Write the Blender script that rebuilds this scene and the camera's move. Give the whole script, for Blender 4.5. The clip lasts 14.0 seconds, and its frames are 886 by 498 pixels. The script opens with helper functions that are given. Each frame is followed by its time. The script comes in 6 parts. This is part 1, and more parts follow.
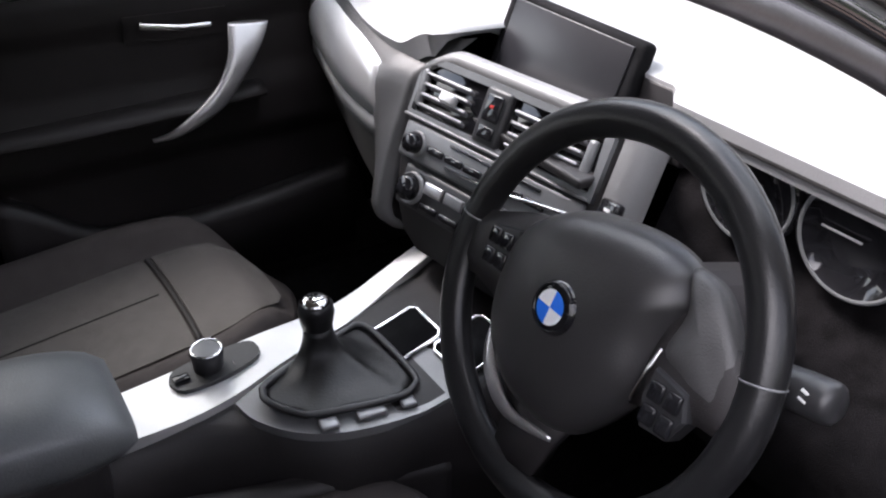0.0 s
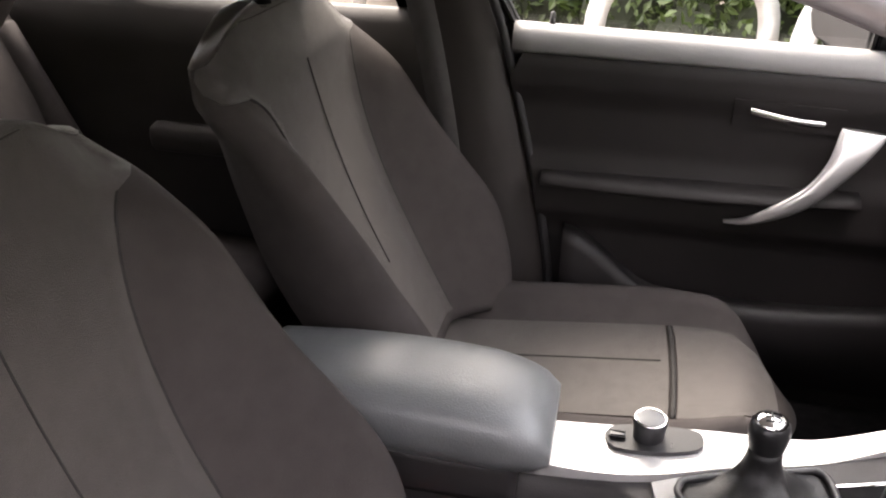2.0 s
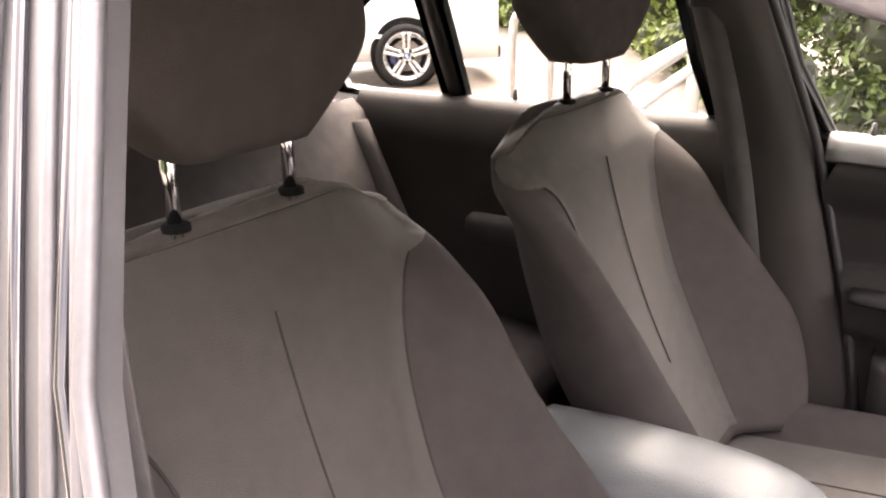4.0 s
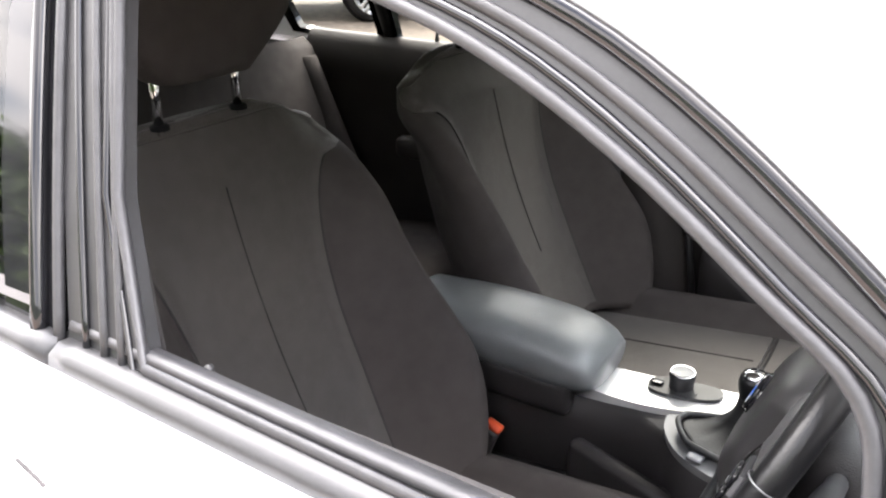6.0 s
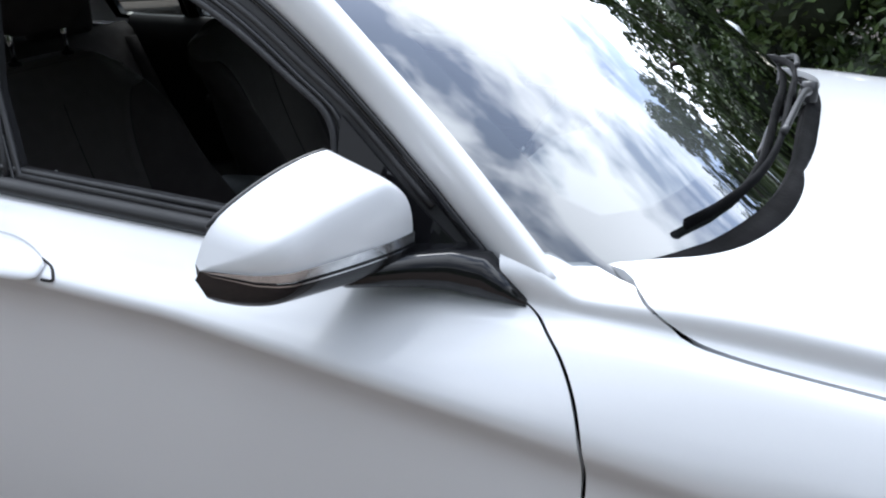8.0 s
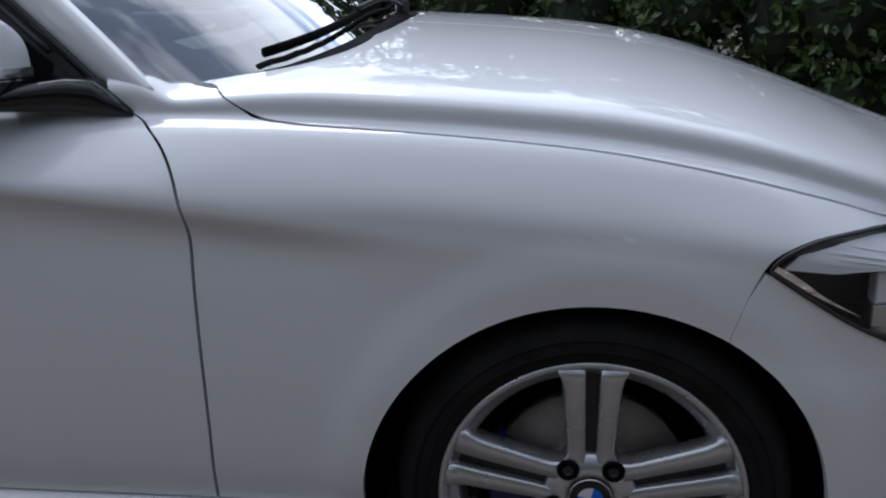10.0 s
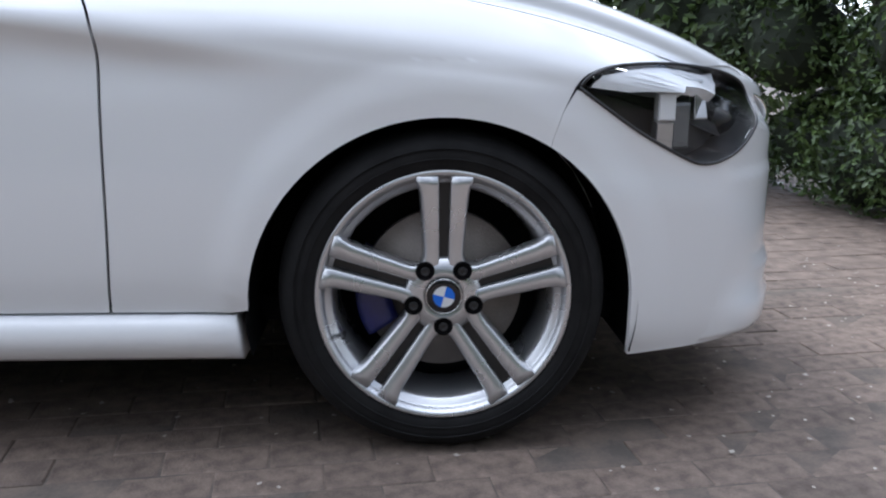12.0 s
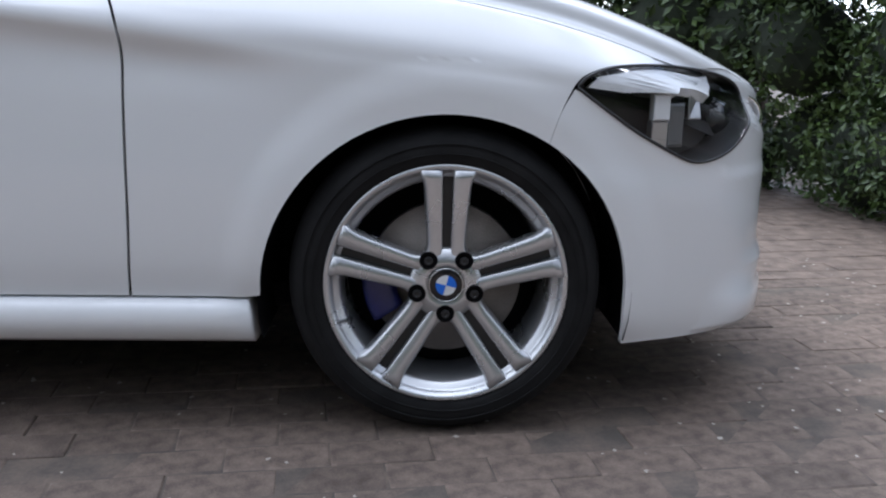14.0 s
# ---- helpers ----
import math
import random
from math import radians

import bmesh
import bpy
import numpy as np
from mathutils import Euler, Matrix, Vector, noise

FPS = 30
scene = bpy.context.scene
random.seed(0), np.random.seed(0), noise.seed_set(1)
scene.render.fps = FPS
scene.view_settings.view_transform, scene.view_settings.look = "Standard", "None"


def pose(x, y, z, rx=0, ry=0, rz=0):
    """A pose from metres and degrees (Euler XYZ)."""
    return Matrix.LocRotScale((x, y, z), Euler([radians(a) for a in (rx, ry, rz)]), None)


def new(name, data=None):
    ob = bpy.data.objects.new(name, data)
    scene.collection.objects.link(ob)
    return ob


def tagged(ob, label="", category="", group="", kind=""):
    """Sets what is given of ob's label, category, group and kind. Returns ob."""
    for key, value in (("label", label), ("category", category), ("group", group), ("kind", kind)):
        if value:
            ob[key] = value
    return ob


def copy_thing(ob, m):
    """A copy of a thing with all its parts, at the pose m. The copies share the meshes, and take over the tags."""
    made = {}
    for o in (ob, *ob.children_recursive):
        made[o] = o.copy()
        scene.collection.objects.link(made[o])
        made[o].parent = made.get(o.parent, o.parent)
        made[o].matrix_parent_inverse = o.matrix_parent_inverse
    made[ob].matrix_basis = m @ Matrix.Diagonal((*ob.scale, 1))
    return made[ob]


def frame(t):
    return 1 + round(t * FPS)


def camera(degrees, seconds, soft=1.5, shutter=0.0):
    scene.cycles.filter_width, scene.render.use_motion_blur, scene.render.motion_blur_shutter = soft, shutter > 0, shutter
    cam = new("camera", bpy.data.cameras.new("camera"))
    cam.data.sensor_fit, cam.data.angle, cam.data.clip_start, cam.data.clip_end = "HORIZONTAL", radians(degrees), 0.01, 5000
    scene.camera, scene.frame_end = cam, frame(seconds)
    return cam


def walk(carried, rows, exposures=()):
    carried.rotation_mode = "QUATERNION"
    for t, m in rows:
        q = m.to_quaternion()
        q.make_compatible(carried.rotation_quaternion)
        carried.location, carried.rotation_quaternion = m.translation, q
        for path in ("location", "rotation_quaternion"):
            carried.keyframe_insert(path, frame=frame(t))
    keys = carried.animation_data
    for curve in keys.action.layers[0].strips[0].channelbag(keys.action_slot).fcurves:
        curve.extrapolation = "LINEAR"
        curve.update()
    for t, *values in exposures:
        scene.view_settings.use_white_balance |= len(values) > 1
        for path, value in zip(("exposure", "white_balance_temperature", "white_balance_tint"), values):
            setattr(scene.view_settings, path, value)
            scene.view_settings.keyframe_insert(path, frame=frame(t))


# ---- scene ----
from mathutils.geometry import delaunay_2d_cdt

cam = camera(53.64, 14.0, soft=2.1)
PATH = [
    (0.0, pose(-1.546, -0.829, 1.342, 58.34, -0.94, -32.72)),
    (0.5, pose(-1.488, -0.841, 1.320, 60.38, -0.92, -26.69)),
    (1.0, pose(-1.444, -0.850, 1.314, 61.40, -1.16, -17.51)),
    (1.5, pose(-1.419, -0.831, 1.305, 62.09, -1.86, -4.56)),
    (2.0, pose(-1.402, -0.856, 1.314, 63.72, -1.36, 12.18)),
    (2.5, pose(-1.368, -0.852, 1.270, 67.28, 1.37, 22.63)),
    (3.0, pose(-1.364, -0.859, 1.266, 70.71, 1.66, 29.94)),
    (3.2, pose(-1.361, -0.868, 1.272, 71.83, 2.10, 32.59)),
    (5.3, pose(-1.153, -0.988, 1.323, 67.92, -0.17, 34.72)),
    (5.5, pose(-1.116, -1.023, 1.333, 66.65, -0.85, 35.56)),
    (6.0, pose(-1.003, -1.165, 1.375, 67.19, -0.35, 32.69)),
    (6.5, pose(-0.870, -1.321, 1.400, 67.61, 0.38, 31.13)),
    (7.0, pose(-0.709, -1.445, 1.402, 66.79, 1.05, 27.75)),
    (7.5, pose(-0.530, -1.590, 1.406, 66.57, 0.29, 26.22)),
    (8.0, pose(-0.413, -1.717, 1.408, 67.26, 0.62, 23.25)),
    (8.5, pose(-0.261, -1.849, 1.380, 67.00, 0.97, 20.92)),
    (9.0, pose(-0.118, -1.908, 1.353, 68.29, 2.51, 17.61)),
    (9.2, pose(-0.053, -1.929, 1.328, 68.55, 2.78, 16.17)),
    (11.3, pose(-0.097, -2.318, 0.823, 76.49, 0.33, -5.18)),
    (11.5, pose(-0.100, -2.350, 0.801, 76.64, 0.09, -4.45)),
    (12.0, pose(-0.098, -2.444, 0.776, 76.83, -0.53, -3.33)),
    (12.5, pose(-0.081, -2.491, 0.772, 76.63, -0.83, -2.24)),
    (13.0, pose(-0.079, -2.511, 0.767, 76.90, -0.79, -1.89)),
    (13.5, pose(-0.088, -2.524, 0.780, 76.71, -1.34, -2.01)),
    (14.0, pose(-0.084, -2.529, 0.778, 76.79, -1.18, -2.35)),
]
EXPOSURES = [(0.0, 2.42, 6400, 20), (1.0, 2.42, 6400, 20), (1.6, 2.72, 6600, 20), (2.0, 3.75, 7300, 23), (2.4, 4.5, 7750, 28), (3.2, 4.6, 7900, 28), (5.3, 4.3, 7300, 20), (6.0, 3.5, 6850, 15), (6.5, 2.2, 6450, 12), (7.0, 1.55, 6300, 11),
             (7.5, 1.05, 6000, 9), (8.0, 0.1, 5850, 9), (8.5, -0.85, 5800, 10), (9.0, -1.35, 5650, 11), (9.2, -1.35, 5650, 11), (11.3, -0.2, 5700, 11), (11.5, -0.1, 5700, 11), (12.0, 0.35, 5700, 11), (12.5, 0.65, 5700, 11), (13.0, 0.7, 5700, 11), (13.5, 0.3, 5700, 11), (14.0, 0.15, 5700, 11)]
walk(cam, PATH, EXPOSURES)

# ---- world and sun ----
world = bpy.data.worlds.new("world")
scene.world = world
world.use_nodes = True
wn, wl = world.node_tree.nodes, world.node_tree.links
wn.clear()
sky = wn.new("ShaderNodeTexSky")
sky.sky_type, sky.sun_disc, sky.sun_elevation, sky.sun_rotation = "NISHITA", False, radians(52), radians(330)
sky.dust_density, sky.ozone_density = 1.2, 1.0
coord = wn.new("ShaderNodeTexCoord")
puff = wn.new("ShaderNodeTexNoise")
puff.inputs["Scale"].default_value, puff.inputs["Detail"].default_value, puff.inputs["Roughness"].default_value = 2.2, 9.0, 0.55
stretch = wn.new("ShaderNodeMapping")
stretch.inputs["Scale"].default_value = (1.0, 1.0, 2.4)
wl.new(coord.outputs["Generated"], stretch.inputs["Vector"])
wl.new(stretch.outputs["Vector"], puff.inputs["Vector"])
cover = wn.new("ShaderNodeValToRGB")
cover.color_ramp.elements[0].position, cover.color_ramp.elements[1].position = 0.41, 0.53
cover.color_ramp.elements[0].color = (0.16, 0.16, 0.16, 1)
wl.new(puff.outputs["Fac"], cover.inputs["Fac"])
cloud = wn.new("ShaderNodeMix")
cloud.data_type = "RGBA"
cloud.inputs["B"].default_value = (11.5, 11.6, 11.8, 1)
wl.new(cover.outputs["Color"], cloud.inputs["Factor"])
wl.new(sky.outputs["Color"], cloud.inputs["A"])
back = wn.new("ShaderNodeBackground")
back.inputs["Strength"].default_value = 0.175
# clouds are brighter on the sun's side of the sky
toward = wn.new("ShaderNodeVectorMath")
toward.operation = "DOT_PRODUCT"
toward.inputs[1].default_value = (-0.05, 0.86, 0.5)
wl.new(coord.outputs["Generated"], toward.inputs[0])
glow = wn.new("ShaderNodeMapRange")
glow.interpolation_type = "SMOOTHSTEP"
glow.inputs["From Min"].default_value, glow.inputs["From Max"].default_value = -0.5, 1.0
glow.inputs["To Min"].default_value, glow.inputs["To Max"].default_value = 0.32, 1.9
wl.new(toward.outputs["Value"], glow.inputs["Value"])
lit = wn.new("ShaderNodeVectorMath")
lit.operation = "SCALE"
wl.new(cloud.outputs["Result"], lit.inputs[0])
wl.new(glow.outputs["Result"], lit.inputs["Scale"])
wl.new(lit.outputs["Vector"], back.inputs["Color"])
wout = wn.new("ShaderNodeOutputWorld")
wl.new(back.outputs["Background"], wout.inputs["Surface"])

sun = new("sun", bpy.data.lights.new("sun", "SUN"))
sun.data.energy, sun.data.angle, sun.data.color = 2.6, radians(26), (1.0, 0.96, 0.9)
sun.rotation_euler = (radians(38), 0, radians(-150))


# ---- materials ----
def surface(name, color, rough=0.5, metal=0.0, vary=0.12, scale=6.0, bump=0.0, fine=120.0, coat=0.0, second=None, spec=0.5, per_object=0.0):
    """A node material: base colour varied at two scales, roughness broken up, fine relief."""
    m = bpy.data.materials.new(name)
    m.use_nodes = True
    n, l = m.node_tree.nodes, m.node_tree.links
    b = n["Principled BSDF"]
    tc = n.new("ShaderNodeTexCoord")
    big, small = n.new("ShaderNodeTexNoise"), n.new("ShaderNodeTexNoise")
    big.inputs["Scale"].default_value, big.inputs["Detail"].default_value = scale, 5
    small.inputs["Scale"].default_value, small.inputs["Detail"].default_value = fine, 3
    for t in (big, small):
        l.new(tc.outputs["Object"], t.inputs["Vector"])
    mix = n.new("ShaderNodeMix")
    mix.data_type = "RGBA"
    c2 = second or tuple(v * (1 - 2 * vary) for v in color)
    mix.inputs["A"].default_value, mix.inputs["B"].default_value = (*color, 1), (*c2, 1)
    add = n.new("ShaderNodeMath")
    add.operation = "MULTIPLY_ADD"
    add.inputs[1].default_value = 0.35
    l.new(small.outputs["Fac"], add.inputs[0])
    r = n.new("ShaderNodeMapRange")
    r.inputs["From Min"].default_value, r.inputs["From Max"].default_value = 0.45, 0.85
    l.new(big.outputs["Fac"], add.inputs[2])
    l.new(add.outputs[0], r.inputs["Value"])
    l.new(r.outputs["Result"], mix.inputs["Factor"])
    out = mix.outputs["Result"]
    if per_object:
        info, hsv = n.new("ShaderNodeObjectInfo"), n.new("ShaderNodeHueSaturation")
        mr = n.new("ShaderNodeMapRange")
        mr.inputs["To Min"].default_value, mr.inputs["To Max"].default_value = 1 - per_object, 1 + per_object
        l.new(info.outputs["Random"], mr.inputs["Value"])
        l.new(mr.outputs["Result"], hsv.inputs["Value"])
        l.new(out, hsv.inputs["Color"])
        out = hsv.outputs["Color"]
    l.new(out, b.inputs["Base Color"])
    rr = n.new("ShaderNodeMapRange")
    rr.inputs["To Min"].default_value, rr.inputs["To Max"].default_value = max(0.02, rough * 0.85), min(1, rough * 1.15)
    l.new(big.outputs["Fac"], rr.inputs["Value"])
    l.new(rr.outputs["Result"], b.inputs["Roughness"])
    b.inputs["Metallic"].default_value, b.inputs["Coat Weight"].default_value, b.inputs["Specular IOR Level"].default_value = metal, coat, spec
    b.inputs["Coat Roughness"].default_value = 0.07
    if bump:
        bp = n.new("ShaderNodeBump")
        bp.inputs["Strength"].default_value, bp.inputs["Distance"].default_value = bump, 0.002
        l.new(small.outputs["Fac"], bp.inputs["Height"])
        l.new(bp.outputs["Normal"], b.inputs["Normal"])
    return m


def glass_pane(name, tint, gloss=1.0):
    m = bpy.data.materials.new(name)
    m.use_nodes = True
    n, l = m.node_tree.nodes, m.node_tree.links
    n.clear()
    tr, gl, fr, mx, o = (n.new("ShaderNode" + k) for k in ("BsdfTransparent", "BsdfGlossy", "LayerWeight", "MixShader", "OutputMaterial"))
    tr.inputs["Color"].default_value = (*tint, 1)
    gl.inputs["Roughness"].default_value = 0.015
    fr.inputs["Blend"].default_value = 0.5
    pw, ma, mu = n.new("ShaderNodeMath"), n.new("ShaderNodeMath"), n.new("ShaderNodeMath")
    pw.operation, pw.inputs[1].default_value = "POWER", 5.0
    ma.operation, ma.inputs[1].default_value, ma.inputs[2].default_value = "MULTIPLY_ADD", 0.96, 0.04
    mu.operation, mu.inputs[1].default_value, mu.use_clamp = "MULTIPLY", gloss, True
    l.new(fr.outputs["Facing"], pw.inputs[0])
    l.new(pw.outputs[0], ma.inputs[0])
    l.new(ma.outputs[0], mu.inputs[0])
    l.new(mu.outputs[0], mx.inputs[0])
    l.new(tr.outputs[0], mx.inputs[1])
    l.new(gl.outputs[0], mx.inputs[2])
    l.new(mx.outputs[0], o.inputs["Surface"])
    return m


WHITE = surface("white_paint", (0.78, 0.79, 0.81), 0.45, 0, 0.012, 2.0, 0, 300, coat=1.0)
WHITE.node_tree.nodes["Principled BSDF"].inputs["Coat Roughness"].default_value = 0.03
BLACK_GLOSS = surface("gloss_black_trim", (0.012, 0.012, 0.014), 0.06, 0, 0.2, 8)
BLACK_TRIM = surface("satin_black_trim", (0.027, 0.027, 0.029), 0.42, 0, 0.2, 14, 0.05, 260)
SEAL = surface("rubber_seal", (0.032, 0.032, 0.035), 0.5, 0, 0.2, 30, 0.1, 300)
SCUTTLE = surface("scuttle_black", (0.006, 0.006, 0.007), 0.85, 0, 0.3, 20, 0.3, 200, spec=0.1)
UNDER = surface("dark_underbody", (0.006, 0.006, 0.007), 0.85, 0, 0.3, 5, spec=0.15)
PLASTIC = surface("black_grained_plastic", (0.024, 0.022, 0.023), 0.46, 0, 0.15, 9, 0.35, 700, spec=0.4)
AIRBAG = surface("black_satin_moulding", (0.030, 0.029, 0.030), 0.36, 0, 0.1, 9, 0.15, 700)
# much paler than the lower dash skin: sunlight on top put into the colour
DASH = surface("sunlit_dash_skin", (0.30, 0.30, 0.305), 0.42, 0, 0.1, 7, 0.3, 600)
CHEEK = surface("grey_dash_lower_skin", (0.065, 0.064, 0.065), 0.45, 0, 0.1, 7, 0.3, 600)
DOORSKIN = surface("dark_door_skin", (0.0145, 0.0125, 0.013), 0.55, 0, 0.12, 8, 0.3, 600, spec=0.3)
LEATHER = surface("black_leather", (0.011, 0.011, 0.012), 0.30, 0, 0.2, 12, 0.14, 420, spec=0.42)
GAITER = surface("soft_black_gaiter_leather", (0.008, 0.008, 0.0085), 0.42, 0, 0.2, 12, 0.2, 420, spec=0.35)
# dark trim raised above the door skin, veiling haze put into its colour
PILLAR = surface("haze_lifted_pillar_trim", (0.036, 0.031, 0.030), 0.6, 0, 0.12, 8, 0.3, 600, spec=0.4)
ARMSKIN = surface("grey_armrest_leather", (0.15, 0.158, 0.162), 0.34, 0, 0.12, 10, 0.25, 420)
CLOTH = surface("anthracite_seat_cloth", (0.051, 0.044, 0.043), 0.85, 0, 0.07, 30, 0.6, 900, spec=0.25)
CLOTH_MID = surface("grey_seat_insert_cloth", (0.057, 0.050, 0.047), 0.6, 0, 0.06, 40, 0.6, 800)
BELT = surface("dark_belt_webbing", (0.045, 0.042, 0.042), 0.7, 0, 0.1, 40, 0.4, 900)
SEAM = surface("dark_seam_thread", (0.02, 0.018, 0.018), 0.8, 0, 0.2, 50)
_b = CLOTH_MID.node_tree.nodes["Principled BSDF"]
_b.inputs["Sheen Weight"].default_value, _b.inputs["Sheen Roughness"].default_value = 0.18, 0.35
CARPET = surface("black_carpet", (0.010, 0.009, 0.010), 0.95, 0, 0.3, 40, 0.8, 900, spec=0.08)
LINER = surface("grey_headliner", (0.42, 0.41, 0.39), 0.9, 0, 0.05, 8, 0.3, 500)
SATIN = surface("satin_aluminium", (0.62, 0.62, 0.63), 0.3, 0.9, 0.05, 20, 0.08, 500)
SILVER_TRIM = surface("light_silver_trim", (0.66, 0.66, 0.66), 0.34, 0.55, 0.04, 14, 0.05, 500)
CHROME = surface("chrome", (0.8, 0.8, 0.8), 0.1, 1.0, 0.04, 20)
ALLOY = surface("silver_alloy_lacquer", (0.60, 0.61, 0.63), 0.28, 0.75, 0.04, 10, 0, 200, coat=0.4)
DISC = surface("brushed_iron_disc", (0.32, 0.285, 0.26), 0.5, 0.6, 0.2, 10, 0.3, 240)
TYRE = surface("tyre_rubber", (0.010, 0.010, 0.011), 0.8, 0, 0.25, 14, 0.3, 200, spec=0.3)
CALIPER = surface("dark_blue_caliper", (0.022, 0.026, 0.16), 0.35, 0, 0.2, 20, coat=0.3)
BLUE = surface("blue_enamel", (0.015, 0.16, 0.75), 0.3, 0, 0.05, 10)
ENAMEL = surface("white_enamel", (0.75, 0.76, 0.78), 0.3, 0, 0.03, 10)
SCREEN = surface("dark_screen_glass", (0.012, 0.012, 0.014), 0.3, 0, 0.1, 4)
ORANGE = surface("orange_red_plastic", (0.75, 0.10, 0.04), 0.4, 0, 0.1, 20)
RED_LENS = surface("red_lamp_lens", (0.45, 0.02, 0.015), 0.15, 0, 0.1, 10)
ICON = surface("white_print", (0.6, 0.6, 0.6), 0.6, 0, 0.03, 30)
SHIFT = surface("grey_console_plate", (0.22, 0.22, 0.224), 0.4, 0.3, 0.08, 12, 0.05, 300)
SLAT = surface("grey_vent_slat", (0.22, 0.22, 0.23), 0.38, 0.4, 0.06, 20)
PALE = surface("pale_grey_moulding", (0.17, 0.17, 0.172), 0.42, 0, 0.08, 9, 0.25, 600)
HOODGREY = surface("headlamp_inner_grey", (0.16, 0.165, 0.17), 0.35, 0.2, 0.1, 12)
STEEL = surface("galvanised_steel", (0.55, 0.56, 0.57), 0.45, 0.6, 0.12, 14, 0.1, 90)
# tint well below clear glass, added to dim the bright outdoors
WINDOW = glass_pane("window_glass", (0.30, 0.31, 0.29))
SCREEN_GLASS = glass_pane("windscreen_glass", (0.5, 0.54, 0.54), 8.0)
DARK_GLASS = glass_pane("tinted_window_glass", (0.25, 0.27, 0.27), 1.5)
LENS = glass_pane("clear_lamp_lens", (0.97, 0.975, 0.98), 0.8)
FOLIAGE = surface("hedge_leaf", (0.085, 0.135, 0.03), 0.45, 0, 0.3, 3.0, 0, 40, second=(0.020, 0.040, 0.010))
# lighter, yellower leaf copy for the far hedge, sunlight put into its colour
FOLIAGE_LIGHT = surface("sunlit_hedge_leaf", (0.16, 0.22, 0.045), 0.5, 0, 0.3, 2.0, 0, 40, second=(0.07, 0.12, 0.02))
BARK = surface("bark", (0.08, 0.06, 0.045), 0.9, 0, 0.3, 12, 0.8, 60)
PAVER = surface("grey_brown_block_paving", (0.205, 0.156, 0.126), 0.75, 0, 0.25, 26, 0.8, 190, second=(0.094, 0.071, 0.058), per_object=0.22)
SOIL = surface("sandy_jointed_paving_bed", (0.172, 0.132, 0.107), 0.9, 0, 0.3, 12.0, 0.9, 120, second=(0.085, 0.074, 0.064))
PAVER_FIELD = surface("weathered_block_paving", (0.205, 0.156, 0.126), 0.75, 0, 0.25, 14, 0.8, 190, second=(0.094, 0.071, 0.058))
INDICATOR = surface("clear_indicator_lens", (0.72, 0.73, 0.74), 0.12, 0.85, 0.15, 30)
LITTER = surface("pale_dry_petals", (0.5, 0.46, 0.4), 0.8, 0, 0.15, 40)


# ---- building helpers ----
def part(name, bm, material, parent=None, label="", smooth=True, mirror=False):
    me = bpy.data.meshes.new(name)
    layer = bm.verts.layers.float_vector.get("skin_normal")
    normals = [v[layer].copy() for v in bm.verts] if layer else None
    bm.to_mesh(me)
    bm.free()
    for p in me.polygons:
        p.use_smooth = smooth
    if normals:
        me.normals_split_custom_set_from_vertices(normals)
    me.materials.append(material)
    ob = new(name, me)
    ob.parent = parent
    if label:
        ob["label"] = label
    if mirror:
        ob.scale.y = -1
    return ob


def thing(name, label, category, group="", at=(0, 0, 0)):
    ob = new(name)
    ob.location = at
    ob.empty_display_size = 0.1
    return tagged(ob, label, category, group)


def merge(*bms):
    a = bms[0]
    for b in bms[1:]:
        me = bpy.data.meshes.new("join")
        b.to_mesh(me)
        a.from_mesh(me)
        b.free()
        bpy.data.meshes.remove(me)
    return a


def box(cx, cy, cz, sx, sy, sz, bevel=0.004, turn=None, seg=2):
    bm = bmesh.new()
    bmesh.ops.create_cube(bm, size=1)
    bmesh.ops.scale(bm, vec=(sx, sy, sz), verts=bm.verts)
    if bevel:
        bmesh.ops.bevel(bm, geom=bm.edges[:], offset=min(bevel, 0.45 * min(sx, sy, sz)), segments=seg, profile=0.6, affect="EDGES")
    if turn:
        bmesh.ops.rotate(bm, cent=(0, 0, 0), matrix=Euler([radians(a) for a in turn]).to_matrix(), verts=bm.verts)
    bmesh.ops.translate(bm, vec=(cx, cy, cz), verts=bm.verts)
    return bm


def rings(list_of_rings, cap=True, closed=True):
    """A skin through rings with equal numbers of points."""
    bm = bmesh.new()
    vs = [[bm.verts.new(p) for p in r] for r in list_of_rings]
    n = len(vs[0])
    for a, b in zip(vs, vs[1:]):
        for i in range(n if closed else n - 1):
            j = (i + 1) % n
            bm.faces.new((a[i], a[j], b[j], b[i]))
    if cap and closed:
        bm.faces.new(vs[0][::-1])
        bm.faces.new(vs[-1])
    bmesh.ops.recalc_face_normals(bm, faces=bm.faces[:])
    return bm


def smooth_path(points, per=8):
    """Catmull-Rom through points."""
    p = [Vector(q) for q in points]
    out = []
    for i in range(len(p) - 1):
        a, b, c, d = p[max(i - 1, 0)], p[i], p[i + 1], p[min(i + 2, len(p) - 1)]
        for k in range(per):
            t = k / per
            out.append(0.5 * (2 * b + (c - a) * t + (2 * a - 5 * b + 4 * c - d) * t * t + (3 * b - a - 3 * c + d) * t**3))
    return out + [p[-1]]


